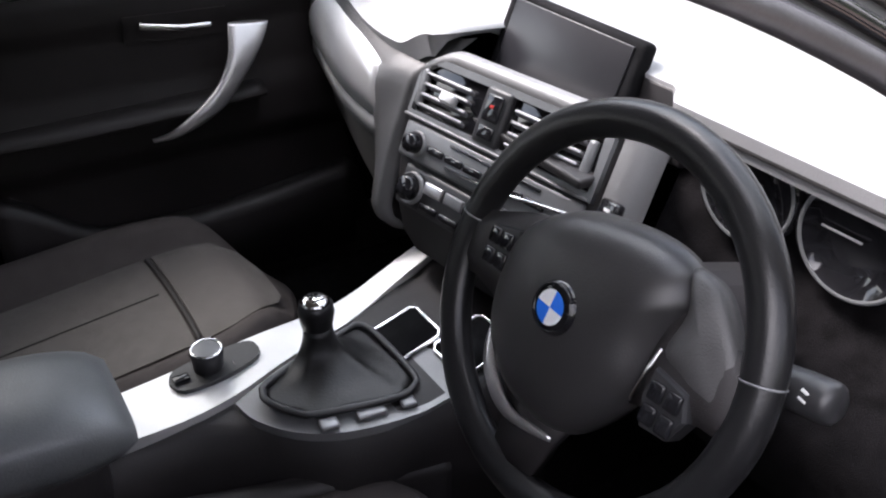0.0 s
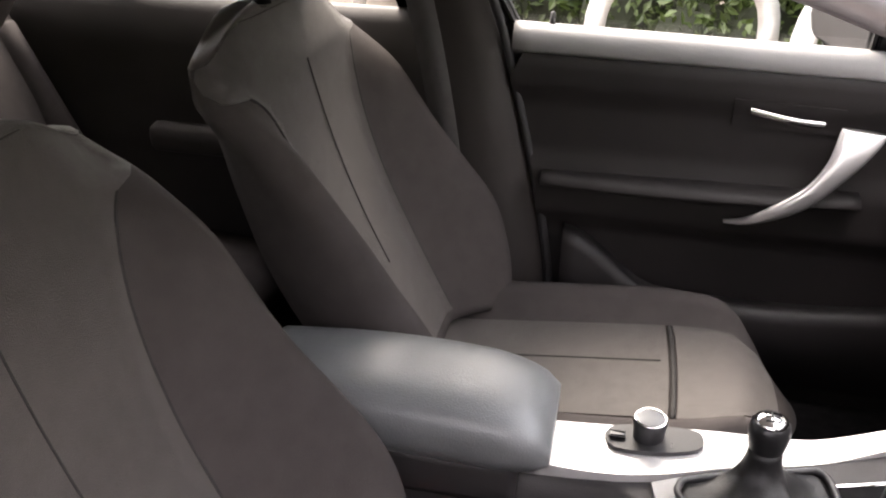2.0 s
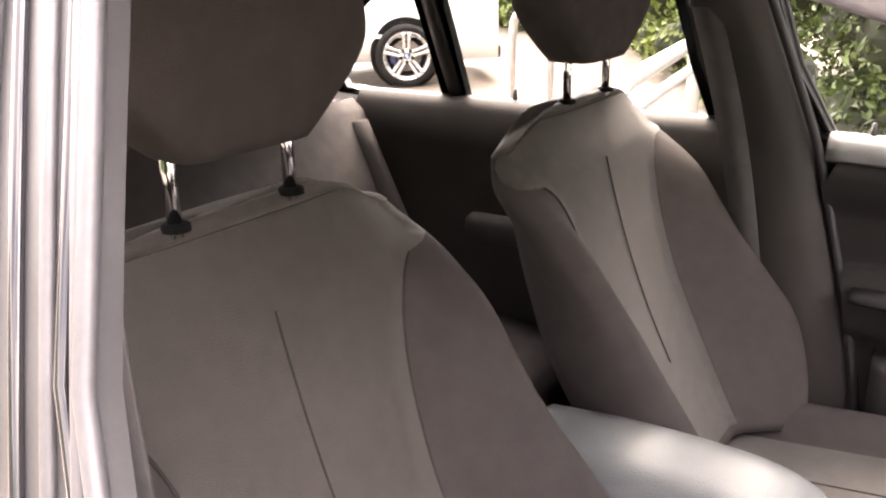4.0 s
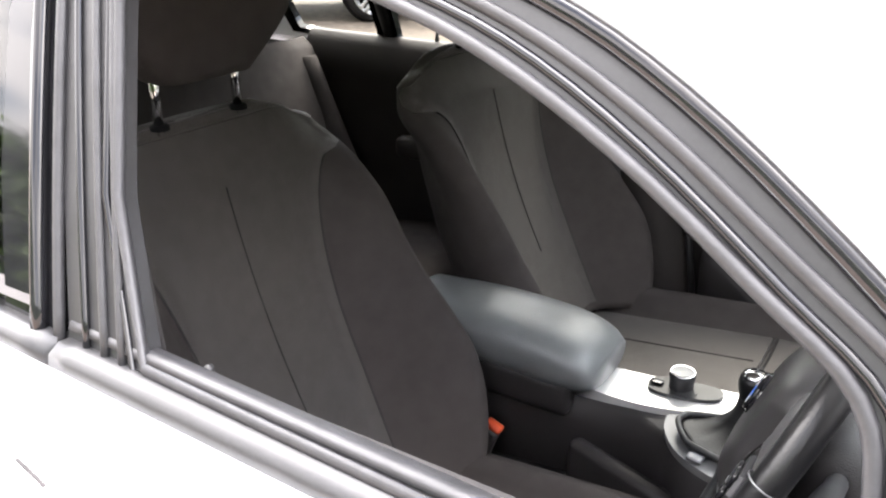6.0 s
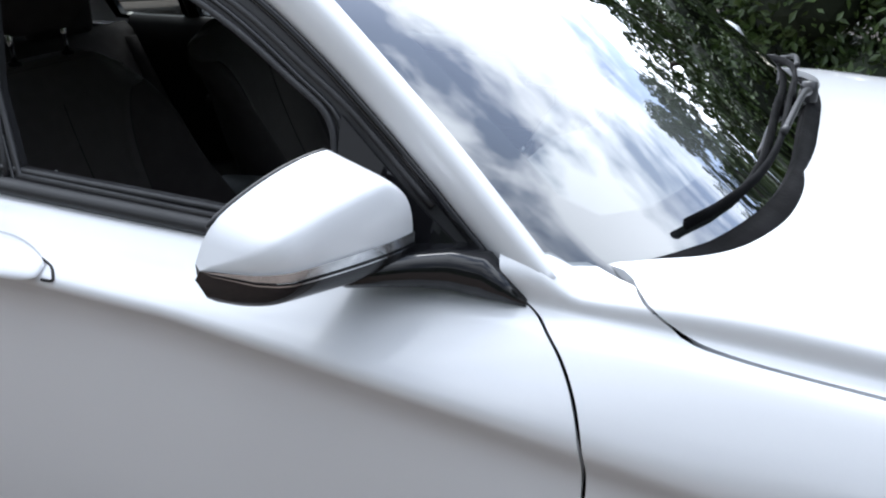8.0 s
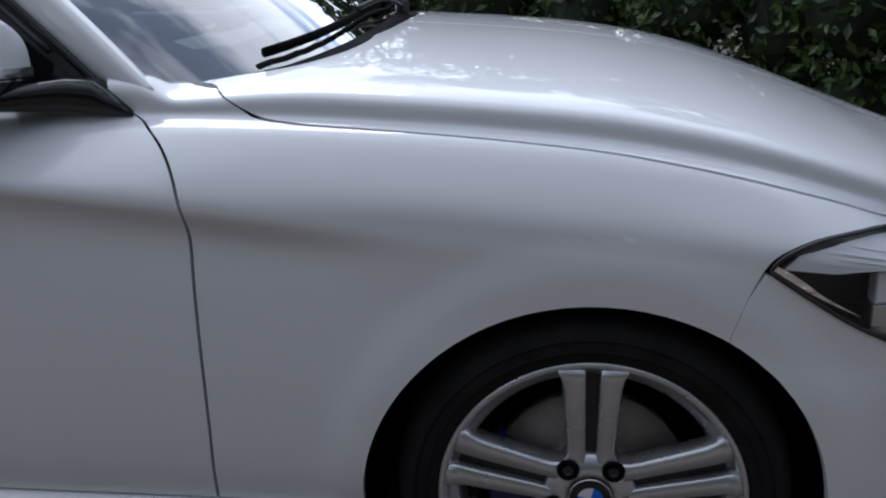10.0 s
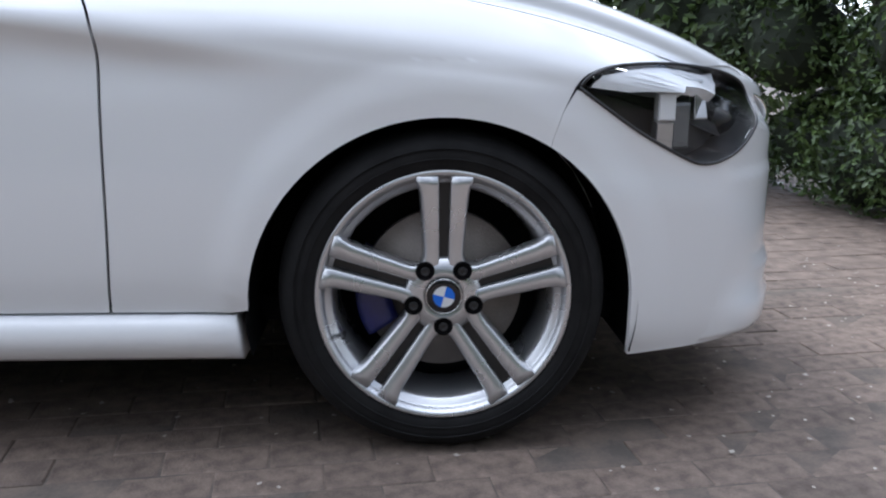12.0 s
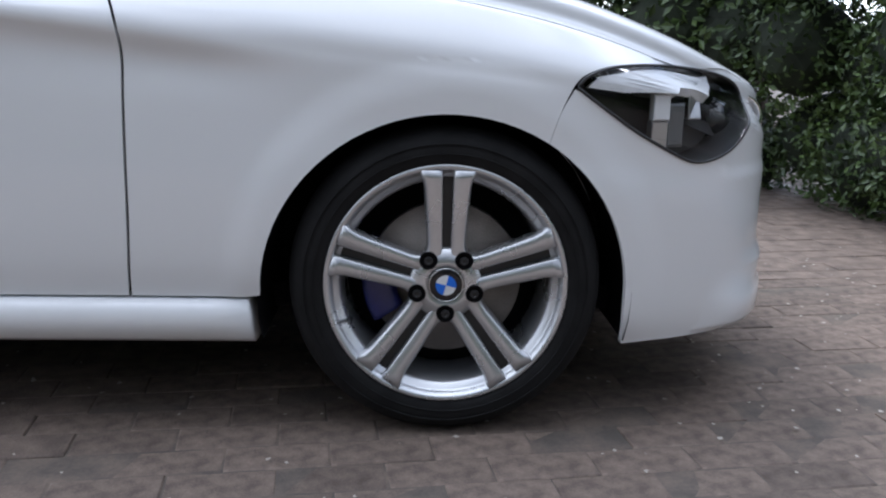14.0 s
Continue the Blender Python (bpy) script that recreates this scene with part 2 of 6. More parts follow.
def tube(points, radius, sides=10, closed=False, flat=1.0, up=(0, 0, 1)):
    """A round or flattened bar along points; radius may be a list."""
    p = [Vector(q) for q in points]
    rs = []
    for i, q in enumerate(p):
        a, b = (p[i - 1], p[(i + 1) % len(p)]) if closed else (p[max(i - 1, 0)], p[min(i + 1, len(p) - 1)])
        d = (b - a).normalized()
        side = d.cross(Vector(up))
        side = side.normalized() if side.length > 1e-4 else Vector((1, 0, 0))
        over = side.cross(d)
        r = radius[i] if isinstance(radius, (list, tuple)) else radius
        rs.append([q + side * r * math.cos(2 * math.pi * k / sides) + over * r * flat * math.sin(2 * math.pi * k / sides) for k in range(sides)])
    if closed:
        rs.append(rs[0])
    bm = rings(rs, cap=not closed)
    if closed:
        bmesh.ops.remove_doubles(bm, verts=bm.verts, dist=1e-5)
    return bm


def lathe(profile, centre, axis="y", sides=40):
    """Turn (radius, along) pairs round an axis."""
    rs = []
    for r, a in profile:
        ring = []
        for k in range(sides):
            c, s = r * math.cos(2 * math.pi * k / sides), r * math.sin(2 * math.pi * k / sides)
            v = {"y": (c, a, s), "z": (c, s, a), "x": (a, c, s)}[axis]
            ring.append(Vector(centre) + Vector(v))
        rs.append(ring)
    return rings(rs, cap=False)


def inside(poly, x, y):
    hit, j = False, len(poly) - 1
    for i in range(len(poly)):
        (xi, yi), (xj, yj) = poly[i], poly[j]
        if (yi > y) != (yj > y) and x < (xj - xi) * (y - yi) / (yj - yi) + xi:
            hit = not hit
        j = i
    return hit


def sheet(outline, fn, du, dv, flange=0.012, offset=0.0, both=False, hole=None, inward=None):
    """A skin over the outline in (u, v), laid on the surface fn and folded back along its edge."""
    def dense(o):
        pts = []
        for (a, b), (c, d) in zip(o, o[1:] + o[:1]):
            n = max(1, int(max(abs(c - a) / du, abs(d - b) / dv)))
            pts += [(a + (c - a) * k / n, b + (d - b) * k / n) for k in range(n)]
        return pts

    loops = [dense(outline)] + ([dense(hole)] if hole else [])
    verts, edges = [], []
    for lo in loops:
        s = len(verts)
        verts += [Vector(q) for q in lo]
        edges += [(s + i, s + (i + 1) % len(lo)) for i in range(len(lo))]
    rim = np.array([(q[0] / du, q[1] / dv) for q in verts])
    us, vs = [q[0] for q in loops[0]], [q[1] for q in loops[0]]
    u = min(us) + du / 2
    while u < max(us):
        v = min(vs) + dv / 2
        while v < max(vs):
            if inside(loops[0], u, v) and not (hole and inside(loops[1], u, v)):
                if ((rim - (u / du, v / dv)) ** 2).sum(1).min() > 0.3:
                    verts.append(Vector((u, v)))
            v += dv
        u += du
    co, _, faces, *_ = delaunay_2d_cdt(verts, edges, [], 0, 1e-7)
    keep = []
    for f in faces:
        cu, cv = sum(co[i][0] for i in f) / 3, sum(co[i][1] for i in f) / 3
        if inside(loops[0], cu, cv) and not (hole and inside(loops[1], cu, cv)):
            keep.append(f)
    e = 4e-3

    def norm(a, b):
        p = fn(a, b)
        n = (fn(a + e, b) - p).cross(fn(a, b + e * dv / du) - p)
        return n.normalized() if n.length > 1e-12 else Vector((0, 0, 1))

    ns = [norm(*q) for q in co]
    if inward is None:
        inward = Vector((0, 1, -0.4))
    sign = -1 if sum(n.dot(inward) for n in ns) > 0 else 1
    ns = [n * sign for n in ns]
    bm = bmesh.new()
    lay = bm.verts.layers.float_vector.new("skin_normal")
    bv = [bm.verts.new(fn(*q) + n * offset) for q, n in zip(co, ns)]
    for v, n in zip(bv, ns):
        v[lay] = n
    count = {}
    for f in keep:
        if (bv[f[1]].co - bv[f[0]].co).cross(bv[f[2]].co - bv[f[0]].co).dot(ns[f[0]]) < 0:
            f = f[::-1]
        try:
            bm.faces.new([bv[i] for i in f])
        except ValueError:
            continue
        for a, b in zip(f, f[1:] + f[:1]):
            count[(a, b)] = 1
    if flange:
        low = {}
        for a, b in [k for k in count if (k[1], k[0]) not in count]:
            if both and abs(bv[a].co.y) < 1e-3 and abs(bv[b].co.y) < 1e-3:
                continue
            quad = []
            for i, deep in ((b, 0), (a, 0), (a, 1), (b, 1)):
                if (i, deep) not in low:
                    low[(i, deep)] = bm.verts.new(bv[i].co - ns[i] * (flange * deep))
                quad.append(low[(i, deep)])
            bm.faces.new(quad)
    if both:
        me = bpy.data.meshes.new("half")
        bm.to_mesh(me)
        other = bmesh.new()
        other.from_mesh(me)
        bmesh.ops.scale(other, vec=(1, -1, 1), verts=other.verts)
        bmesh.ops.reverse_faces(other, faces=other.faces[:])
        lo = other.verts.layers.float_vector["skin_normal"]
        for v in other.verts:
            v[lo] = v[lo] * Vector((1, -1, 1))
        bm = merge(bm, other)
        lo = bm.verts.layers.float_vector["skin_normal"]
        for v in bm.verts:
            if abs(v.co.y) < 1e-3 and v[lo].length > 0:
                v[lo] = (v[lo] * Vector((1, 0, 1))).normalized()
        bmesh.ops.remove_doubles(bm, verts=[v for v in bm.verts if abs(v.co.y) < 1e-3], dist=2e-4)
        bpy.data.meshes.remove(me)
    return bm


def curve2(points, per=6):
    return [(q.x, q.y) for q in smooth_path([(a, b, 0) for a, b in points], per)]


# ---- the car's outer skin ----
def lerp_table(x, xs, ys):
    """Smooth interpolation through a small table."""
    if x <= xs[0]:
        return ys[0]
    for i in range(len(xs) - 1):
        if x <= xs[i + 1]:
            t = (x - xs[i]) / (xs[i + 1] - xs[i])
            h = xs[i + 1] - xs[i]
            m0 = (ys[i + 1] - ys[i - 1]) / (xs[i + 1] - xs[i - 1]) if i > 0 else (ys[i + 1] - ys[i]) / h
            m1 = (ys[i + 2] - ys[i]) / (xs[i + 2] - xs[i]) if i + 2 < len(xs) else (ys[i + 1] - ys[i]) / h
            a, b = 2 * t**3 - 3 * t**2 + 1, t**3 - 2 * t**2 + t
            return a * ys[i] + b * h * m0 + (1 - a) * ys[i + 1] + (t**3 - t**2) * h * m1
    return ys[-1]


def ramp(x, a, b):
    t = min(1.0, max(0.0, (x - a) / (b - a)))
    return t * t * (3 - 2 * t)


def crease(x):
    return 0.79 - 0.115 * (x + 0.6)


def belt(x):
    return 0.93 - 0.035 * (x + 1.1)


def x_of(u):
    return u if u <= 0.1 else 0.1 + 0.7 * math.sin(min((u - 0.1) * 1.428, 1.5707))


def section(x):
    """Half-widths and heights of the body's control lines at a place along the car, from the sill up to the middle of the bonnet."""
    c, f = crease(x), 1 - ramp(x, -0.55, -0.22)
    zs = lerp_table(x, (-0.7, -0.5, -0.3, -0.1, 0.06, 0.25, 0.45, 0.6, 0.8), (0.916, 0.912, 0.9, 0.883, 0.863, 0.822, 0.755, 0.695, 0.62)) if x > -0.7 else belt(x)
    c = min(c, zs - 0.075)
    front = ramp(x, -0.9, -0.6)
    k = (1 - ((x - 0.1) / 0.7) ** 3) ** (1 / 3) if 0.1 < x < 0.8 else (1 if x < 0.5 else 0)
    low = 0.285 - 0.095 * ramp(x, -0.2, 0.2)
    rise = 0.016 * ramp(x, -0.7, -0.4)
    heel = 0.026 * (1 - ramp(x, -0.71, -0.64))
    pts = [(0.858, low), (0.871, low + 0.075), (0.875, min(0.5, c - 0.2)), (0.871, min(0.66, c - 0.12)), (0.864 + 0.008 * (1 - f), c - 0.045), (0.880 - 0.008 * (1 - f), c + 0.006),
           (0.852 + 0.01 * front, c + 0.38 * (zs - c)), (0.79 + 0.022 * front, zs - 0.022), (0.75 + 0.025 * front, zs), (0.733, zs + 0.03 + rise + heel), (0.45, zs + 0.058 + rise), (0.0, zs + 0.068 + rise)]
    return [(y * k, z) for y, z in pts]


def body(u, s):
    """A point of the outer skin on the car's right: u along the car, s up and over."""
    x = x_of(u)
    p = section(x)
    i = min(int(s), 10)
    t = s - i
    a, b, c, d = p[max(i - 1, 0)], p[i], p[i + 1], p[min(i + 2, 11)]
    if i == 10:
        d = (-c[0] - 0.45, c[1] - 0.014)
    y, z = (0.5 * (2 * b[j] + (c[j] - a[j]) * t + (2 * a[j] - 5 * b[j] + 4 * c[j] - d[j]) * t * t + (3 * b[j] - a[j] - 3 * c[j] + d[j]) * t**3) for j in (0, 1))
    y += 0.007 * (1 - ramp(math.hypot(x, z - 0.312), 0.375, 0.45)) * (1 if z < 0.75 else 0)
    # bumper ledge under the lamp and the sharp fold low on the corner
    out = 0.006 * ramp(u, 0.5, 0.72) * (1 - ramp(z, 0.515, 0.55))
    out += 0.012 * ramp(u, 0.66, 0.85) * (1 - ramp(abs(z - 0.315), 0.0, 0.05))
    k = math.hypot(max(x - 0.35, 0.02), y * 0.5)
    return Vector((x + out * max(x - 0.35, 0.02) / k, -max(y + out * y * 0.5 / k if y > 0 else 0.0, 0.0), z))


def s_at(x, z):
    """The height line that passes a height on the car's side."""
    a, b = 0.0, 10.5
    for _ in range(30):
        m = (a + b) / 2
        a, b = (m, b) if body(x, m).z < z else (a, m)
    return a


def s_across(x, y):
    """The line over the bonnet that lies a distance from the middle."""
    a, b = 7.0, 11.0
    for _ in range(30):
        m = (a + b) / 2
        a, b = (m, b) if -body(x, m).y > y else (a, m)
    return a


def side_glass(x, z):
    """The leaning plane of the side windows, a little bowed."""
    return Vector((x, -(0.735 - 0.33 * (z - 0.96) - 0.12 * (z - 0.96) ** 2), z))


car = thing("car", "white five-door hatchback parked on block paving, driver's window open", "car")
ARCH = [(0.365 * math.cos(a), 0.29 + 0.359 * math.sin(a)) for a in np.linspace(math.pi, 0, 40)]
REAR_ARCH = [(-2.69 + 0.365 * math.cos(a), 0.29 + 0.359 * math.sin(a)) for a in np.linspace(math.pi, 0, 40)]
GAP = [(-0.617, 0.286), (-0.609, 0.43), (-0.606, 0.60), (-0.604, 0.74), (-0.608, 0.80), (-0.622, 0.842), (-0.646, 0.876), (-0.676, 0.9), (-0.708, 0.9155)]
gap = [(x, min(8.0, s_at(x, z))) for x, z in curve2(GAP, 5)]
BONNET_SIDE = [(-0.645, s_across(-0.645, 0.69)), (-0.59, s_across(-0.59, 0.728)), (-0.52, 8.05), (-0.46, 7.72), (-0.38, 7.58), (-0.25, 7.5), (-0.1, 7.4), (0.09, 7.28), (0.25, 7.25), (0.36, 7.4), (0.46, 7.58), (0.63, 8.7), (0.76, 9.0), (0.98, 9.3), (1.1, 11)]
bonnet_side = curve2(BONNET_SIDE, 4)
bonnet_rear = [(-0.432, 11)] + [(x, s_across(x, y)) for x, y in curve2([(-0.43, 0.1), (-0.42, 0.28), (-0.412, 0.40), (-0.422, 0.505), (-0.443, 0.575), (-0.475, 0.632), (-0.52, 0.667), (-0.585, 0.685), (-0.645, 0.69)], 4)]
LAMP = [(0.24, 0.702), (0.265, 0.725), (0.33, 0.742), (0.455, 0.743), (0.60, 0.728), (0.69, 0.703), (0.72, 0.668), (0.705, 0.628), (0.65, 0.588), (0.59, 0.566), (0.53, 0.558), (0.48, 0.568), (0.38, 0.613), (0.31, 0.655), (0.24, 0.702)]


def lamp_loop(grow, part_of=None):
    """The headlamp's outline, a little larger or smaller, as lines on the skin."""
    pts = [(0.5 + (u - 0.5) * grow, 0.65 + (z - 0.65) * grow) for u, z in curve2(LAMP, 4)[:-1]]
    return [(u, s_at(u, z)) for u, z in (pts[part_of[0]:part_of[1]] if part_of else pts)]


lamp_line = lamp_loop(1.0)
G = 0.0028

front_door_outline = [(x - G, s) for x, s in gap] + [(-1.70, 8), (-1.70, 4), (-1.70, 0)]
fender = [(x + G, s) for x, s in gap[::-1]] + [(-0.4, 0.0)]
fender += [(x, s_at(x, z)) for x, z in ARCH if x < 0.185 and z > 0.285]
fender += [(0.1896, s_at(0.19, 0.5965)), (0.2116, s_at(0.212, 0.66)), (0.232, s_at(0.232, 0.702))] + lamp_loop(1.03, (2, 12))
fender += [(0.41, 7.36)] + [(x, s - 0.07) for x, s in bonnet_side[::-1] if -0.53 < x < 0.37]
fender += [(-0.585, s_across(-0.585, 0.735)), (-0.648, s_across(-0.648, 0.694)), (-0.70, s_across(-0.70, 0.70)), (-0.76, s_across(-0.76, 0.72)), (-0.745, 8.4)]
bumper = [(x, s_at(x, z)) for x, z in ARCH if x > 0.19 and z > 0.3] + [(0.366, 0), (0.6, 0), (0.9, 0), (1.19, 0), (1.19, 6), (1.19, 10.9), (1.115, 10.9)]
bumper += [(x + 0.012, s - 0.12) for x, s in bonnet_side[::-1] if 0.70 < x < 1.08] + lamp_loop(1.025, (19, 56)) + [(0.236, s_at(0.236, 0.698)), (0.2124, s_at(0.212, 0.66)), (0.1904, s_at(0.19, 0.5965))]
rear_door_outline = [(-1.706, 0), (-1.706, 4), (-1.706, 8), (-2.42, 8), (-2.46, 5), (-2.3, 2.2)] + [(-2.325, 1), (-2.325, 0)]
quarter = [(-3.42, 8), (-3.42, 0), (-3.06, 0)] + [(x, s_at(x, z)) for x, z in REAR_ARCH if z > 0.32 and x < -2.36] + [(-2.345, 1.8), (-2.466, 5), (-2.426, 8)]

for side, flip in (("right", False), ("left", True)):
    door = part("front_door", sheet(front_door_outline, body, 0.03, 0.4), WHITE, car, "white front door with soft crease", mirror=flip)
    part("front_wing", sheet(fender, body, 0.014, 0.11), WHITE, car, "white front wing round the wheel arch", mirror=flip)
    part("front_bumper", sheet(bumper, body, 0.014, 0.12), WHITE, car, "white front bumper corner", mirror=flip)
    part("rear_door", sheet(rear_door_outline, body, 0.04, 0.5), WHITE, car, "white rear door", mirror=flip)
    part("rear_quarter", sheet(quarter, body, 0.04, 0.4), WHITE, car, "white rear quarter panel", mirror=flip)
    # sill under the doors
    prof = [(0.845, 0.281), (0.868, 0.279), (0.883, 0.262), (0.886, 0.235), (0.876, 0.205), (0.85, 0.19), (0.78, 0.185), (0.70, 0.2), (0.70, 0.3), (0.8, 0.3)]
    part("side_skirt", rings([[Vector((x + 0.12 * (0.28 - z) * (1 if x > -0.45 else 0), -y, z)) for y, z in prof] for x in np.linspace(-0.388, -2.33, 24)]), WHITE, car, "white moulded side skirt", mirror=flip)
    # dark inner skin behind the shut lines
    part("inner_skin", sheet([(-0.40, 0.0), (-0.40, 7.6), (-0.6, 8.3), (-0.8, 7.6), (-2.3, 7.6), (-2.3, 0)], body, 0.08, 0.5, 0, -0.022), UNDER, car, mirror=flip)
    part("inner_wing", sheet([(-0.64, 8.9), (-0.42, 7.2), (0.0, 6.9), (0.3, 6.6), (0.42, 7.0), (0.5, 8.3), (0.3, 8.2), (-0.4, 8.6), (-0.58, 9.3)], body, 0.05, 0.4, 0, -0.014), UNDER, car, mirror=flip)
    # headlamp
    lamp = part("headlight", sheet(lamp_line, body, 0.02, 0.3, 0.01, 0.001), LENS, car, "clear headlight lens", mirror=flip)
    lamp.visible_shadow = False
    part("lamp_surround", sheet([(x, s + 0.06) for x, s in bonnet_side if 0.36 < x < 0.80] + lamp_loop(1.012, (8, 25))[::-1], body, 0.02, 0.2, 0, -0.003), WHITE, car, mirror=flip)
    part("lamp_bowl", sheet(lamp_loop(0.93), body, 0.02, 0.3, 0, -0.075), BLACK_TRIM, lamp, mirror=False)
    wall_loop = [body(u, s) for u, s in lamp_line]
    mid = sum(wall_loop, Vector()) / len(wall_loop)
    part("lamp_wall", rings([[p + Vector((0, 0.002, 0)) for p in wall_loop], [p + (mid - p) * 0.08 + Vector((-0.03, 0.085, 0)) for p in wall_loop]], cap=False), BLACK_TRIM, lamp)
    brow = [(0.262, 0.703), (0.285, 0.725), (0.345, 0.736), (0.455, 0.737), (0.58, 0.724), (0.585, 0.705), (0.56, 0.690), (0.53, 0.700), (0.47, 0.707), (0.462, 0.694), (0.34, 0.694)]
    part("brow", sheet([(u, s_at(u, z)) for u, z in brow], body, 0.02, 0.25, 0.02, -0.005), ENAMEL, lamp, "white brow strip")

    def deep(u, z, d):
        q = body(u, s_at(u, z))
        return q + Vector((-0.3 * d, d, 0))
    for u0, u1, z0, z1, d, mt in ((0.412, 0.452, 0.640, 0.690, 0.016, ENAMEL), (0.412, 0.452, 0.585, 0.638, 0.02, SATIN), (0.462, 0.505, 0.585, 0.672, 0.035, HOODGREY), (0.512, 0.55, 0.640, 0.690, 0.03, SATIN)):
        a, b, c, e = deep(u0, z0, d), deep(u1, z0, d), deep(u1, z1, d), deep(u0, z1, d)
        back = Vector((0, 0.03, 0))
        bm = rings([[a + back, b + back, c + back, e + back], [a, b, c, e], [p.lerp((a + b + c + e) / 4, 0.12) + Vector((0, -0.003, 0)) for p in (a, b, c, e)]])
        part("lamp_reflector", bm, mt, lamp, "bright stepped reflector block", smooth=False)
    part("lamp_lens", lathe([(0.0, -0.025), (0.02, -0.022), (0.033, -0.012), (0.038, 0.0), (0.05, 0.004), (0.053, 0.03)], (0.575, -0.66, 0.625)), BLACK_GLOSS, lamp, "round projector lamp in dark bezel")
    part("lamp_cup", lathe([(0.0, 0.03), (0.02, 0.028), (0.045, 0.0), (0.052, -0.01), (0.055, 0.02)], (0.66, -0.58, 0.63), "y"), CHROME, lamp)
    part("lamp_rim", tube([body(u, s) + Vector((0, -0.0005, 0)) for u, s in lamp_line], 0.0035, 6, True), BLACK_TRIM, lamp, "black lamp gasket")

    # greenhouse: black window surround with the opening through it
    outer = curve2([(-0.712, 0.913), (-0.773, 0.958), (-0.875, 1.043), (-0.953, 1.106), (-1.054, 1.181), (-1.167, 1.253), (-1.278, 1.303), (-1.43, 1.343), (-1.6, 1.362), (-1.80, 1.364)], 4)
    outer += [(-1.765, 1.2), (-1.70, 0.975), (-1.70, 0.951), (-1.3, 0.938), (-1.0, 0.926)]
    opening = curve2([(-1.005, 0.95), (-1.012, 1.05), (-1.032, 1.11), (-1.1, 1.155), (-1.2, 1.214), (-1.305, 1.262), (-1.41, 1.294), (-1.55, 1.322), (-1.69, 1.333)], 4)
    opening += [(-1.71, 1.322), (-1.703, 1.28), (-1.658, 1.107), (-1.59, 0.972)]
    win = part("window_surround", sheet(outer, side_glass, 0.025, 0.025, 0.02, 0.004, hole=opening), BLACK_TRIM, door, "satin black window surround")
    for k, (rad, off) in enumerate(((0.006, 0.0), (0.0045, 0.016))):
        centre = (-1.36, 1.13)
        ring = []
        for x, z in opening:
            d = math.hypot(x - centre[0], z - centre[1])
            ring.append(side_glass(x + (x - centre[0]) / d * off, z + (z - centre[1]) / d * off * 0.8) + Vector((0, -0.005, 0)))
        part("window_seal", tube(ring, rad, 8, True, 1.0, (0, 1, 0)), SEAL if k == 0 else BLACK_GLOSS, win)
    part("window_trim", tube([side_glass(x, z) + Vector((0, -0.007, 0)) for x, z in outer[:37]], 0.008, 8, False, 0.6, (0, 1, 0)), BLACK_GLOSS, win, "gloss black outer trim")
    middle = curve2([(-0.86, 1.012), (-0.99, 1.115), (-1.08, 1.172), (-1.185, 1.236), (-1.293, 1.285), (-1.42, 1.32), (-1.58, 1.344), (-1.74, 1.35)], 5)
    part("window_trim", tube([side_glass(x, z) + Vector((0, -0.006, 0)) for x, z in middle], 0.0055, 8, False, 0.7, (0, 1, 0)), SEAL, win)
    for off in (0.028, 0.052, 0.078):
        part("pillar_rib", tube([side_glass(-1.59 - off - 0.34 * t * 0.33, 0.965 + 0.38 * t) + Vector((0, -0.006, 0)) for t in np.linspace(0, 1, 14)], 0.0045, 8), SEAL if off < 0.06 else BLACK_GLOSS, win)
    rows = np.linspace(-1.0, -1.698, 30)
    part("belt_strip", rings([[Vector((x, -0.742 - dy, belt(x) + dz)) for dy, dz in ((0.012, -0.006), (0.02, 0.002), (0.018, 0.014), (0.006, 0.022), (-0.02, 0.02), (-0.02, -0.006))] for x in rows]), BLACK_TRIM, door, "satin black waist strip")
    part("wiper_seal", rings([[Vector((x, -0.728 - dy, belt(x) + 0.024 + dz)) for dy, dz in ((0.0, 0.0), (0.008, 0.006), (0.004, 0.013), (-0.012, 0.012), (-0.012, 0.0))] for x in rows]), SEAL, door)
    rows = np.linspace(-1.706, -2.42, 20)
    part("belt_strip", rings([[Vector((x, -0.742 - dy, belt(x) + dz)) for dy, dz in ((0.012, -0.006), (0.02, 0.002), (0.018, 0.014), (0.006, 0.022), (-0.02, 0.02), (-0.02, -0.006))] for x in rows]), BLACK_TRIM, car, mirror=flip)
    part("sail_panel", sheet([(-1.006, 1.048), (-1.008, 1.112), (-0.96, 1.074), (-0.88, 1.012), (-0.808, 0.962), (-0.87, 0.962), (-1.0, 0.962)], side_glass, 0.02, 0.02, 0.012, 0.012), BLACK_GLOSS, door, "gloss black corner triangle")
    # rear door window, B and C pillars
    rear_win = [(-1.80, 0.962), (-1.84, 1.1), (-1.868, 1.25), (-1.86, 1.335), (-2.1, 1.325), (-2.33, 1.275), (-2.345, 1.2), (-2.335, 0.98)]
    rear_out = [(-1.706, 0.953), (-1.77, 1.2), (-1.806, 1.364), (-2.1, 1.352), (-2.39, 1.293), (-2.385, 1.1), (-2.365, 0.972)]
    quarter_win = [(-2.40, 0.985), (-2.42, 1.255), (-2.52, 1.215), (-2.64, 1.14), (-2.69, 1.07), (-2.67, 1.005)]
    quarter_out = [(-2.367, 0.972), (-2.387, 1.1), (-2.392, 1.293), (-2.54, 1.235), (-2.67, 1.17), (-2.74, 1.1), (-2.70, 0.99)]
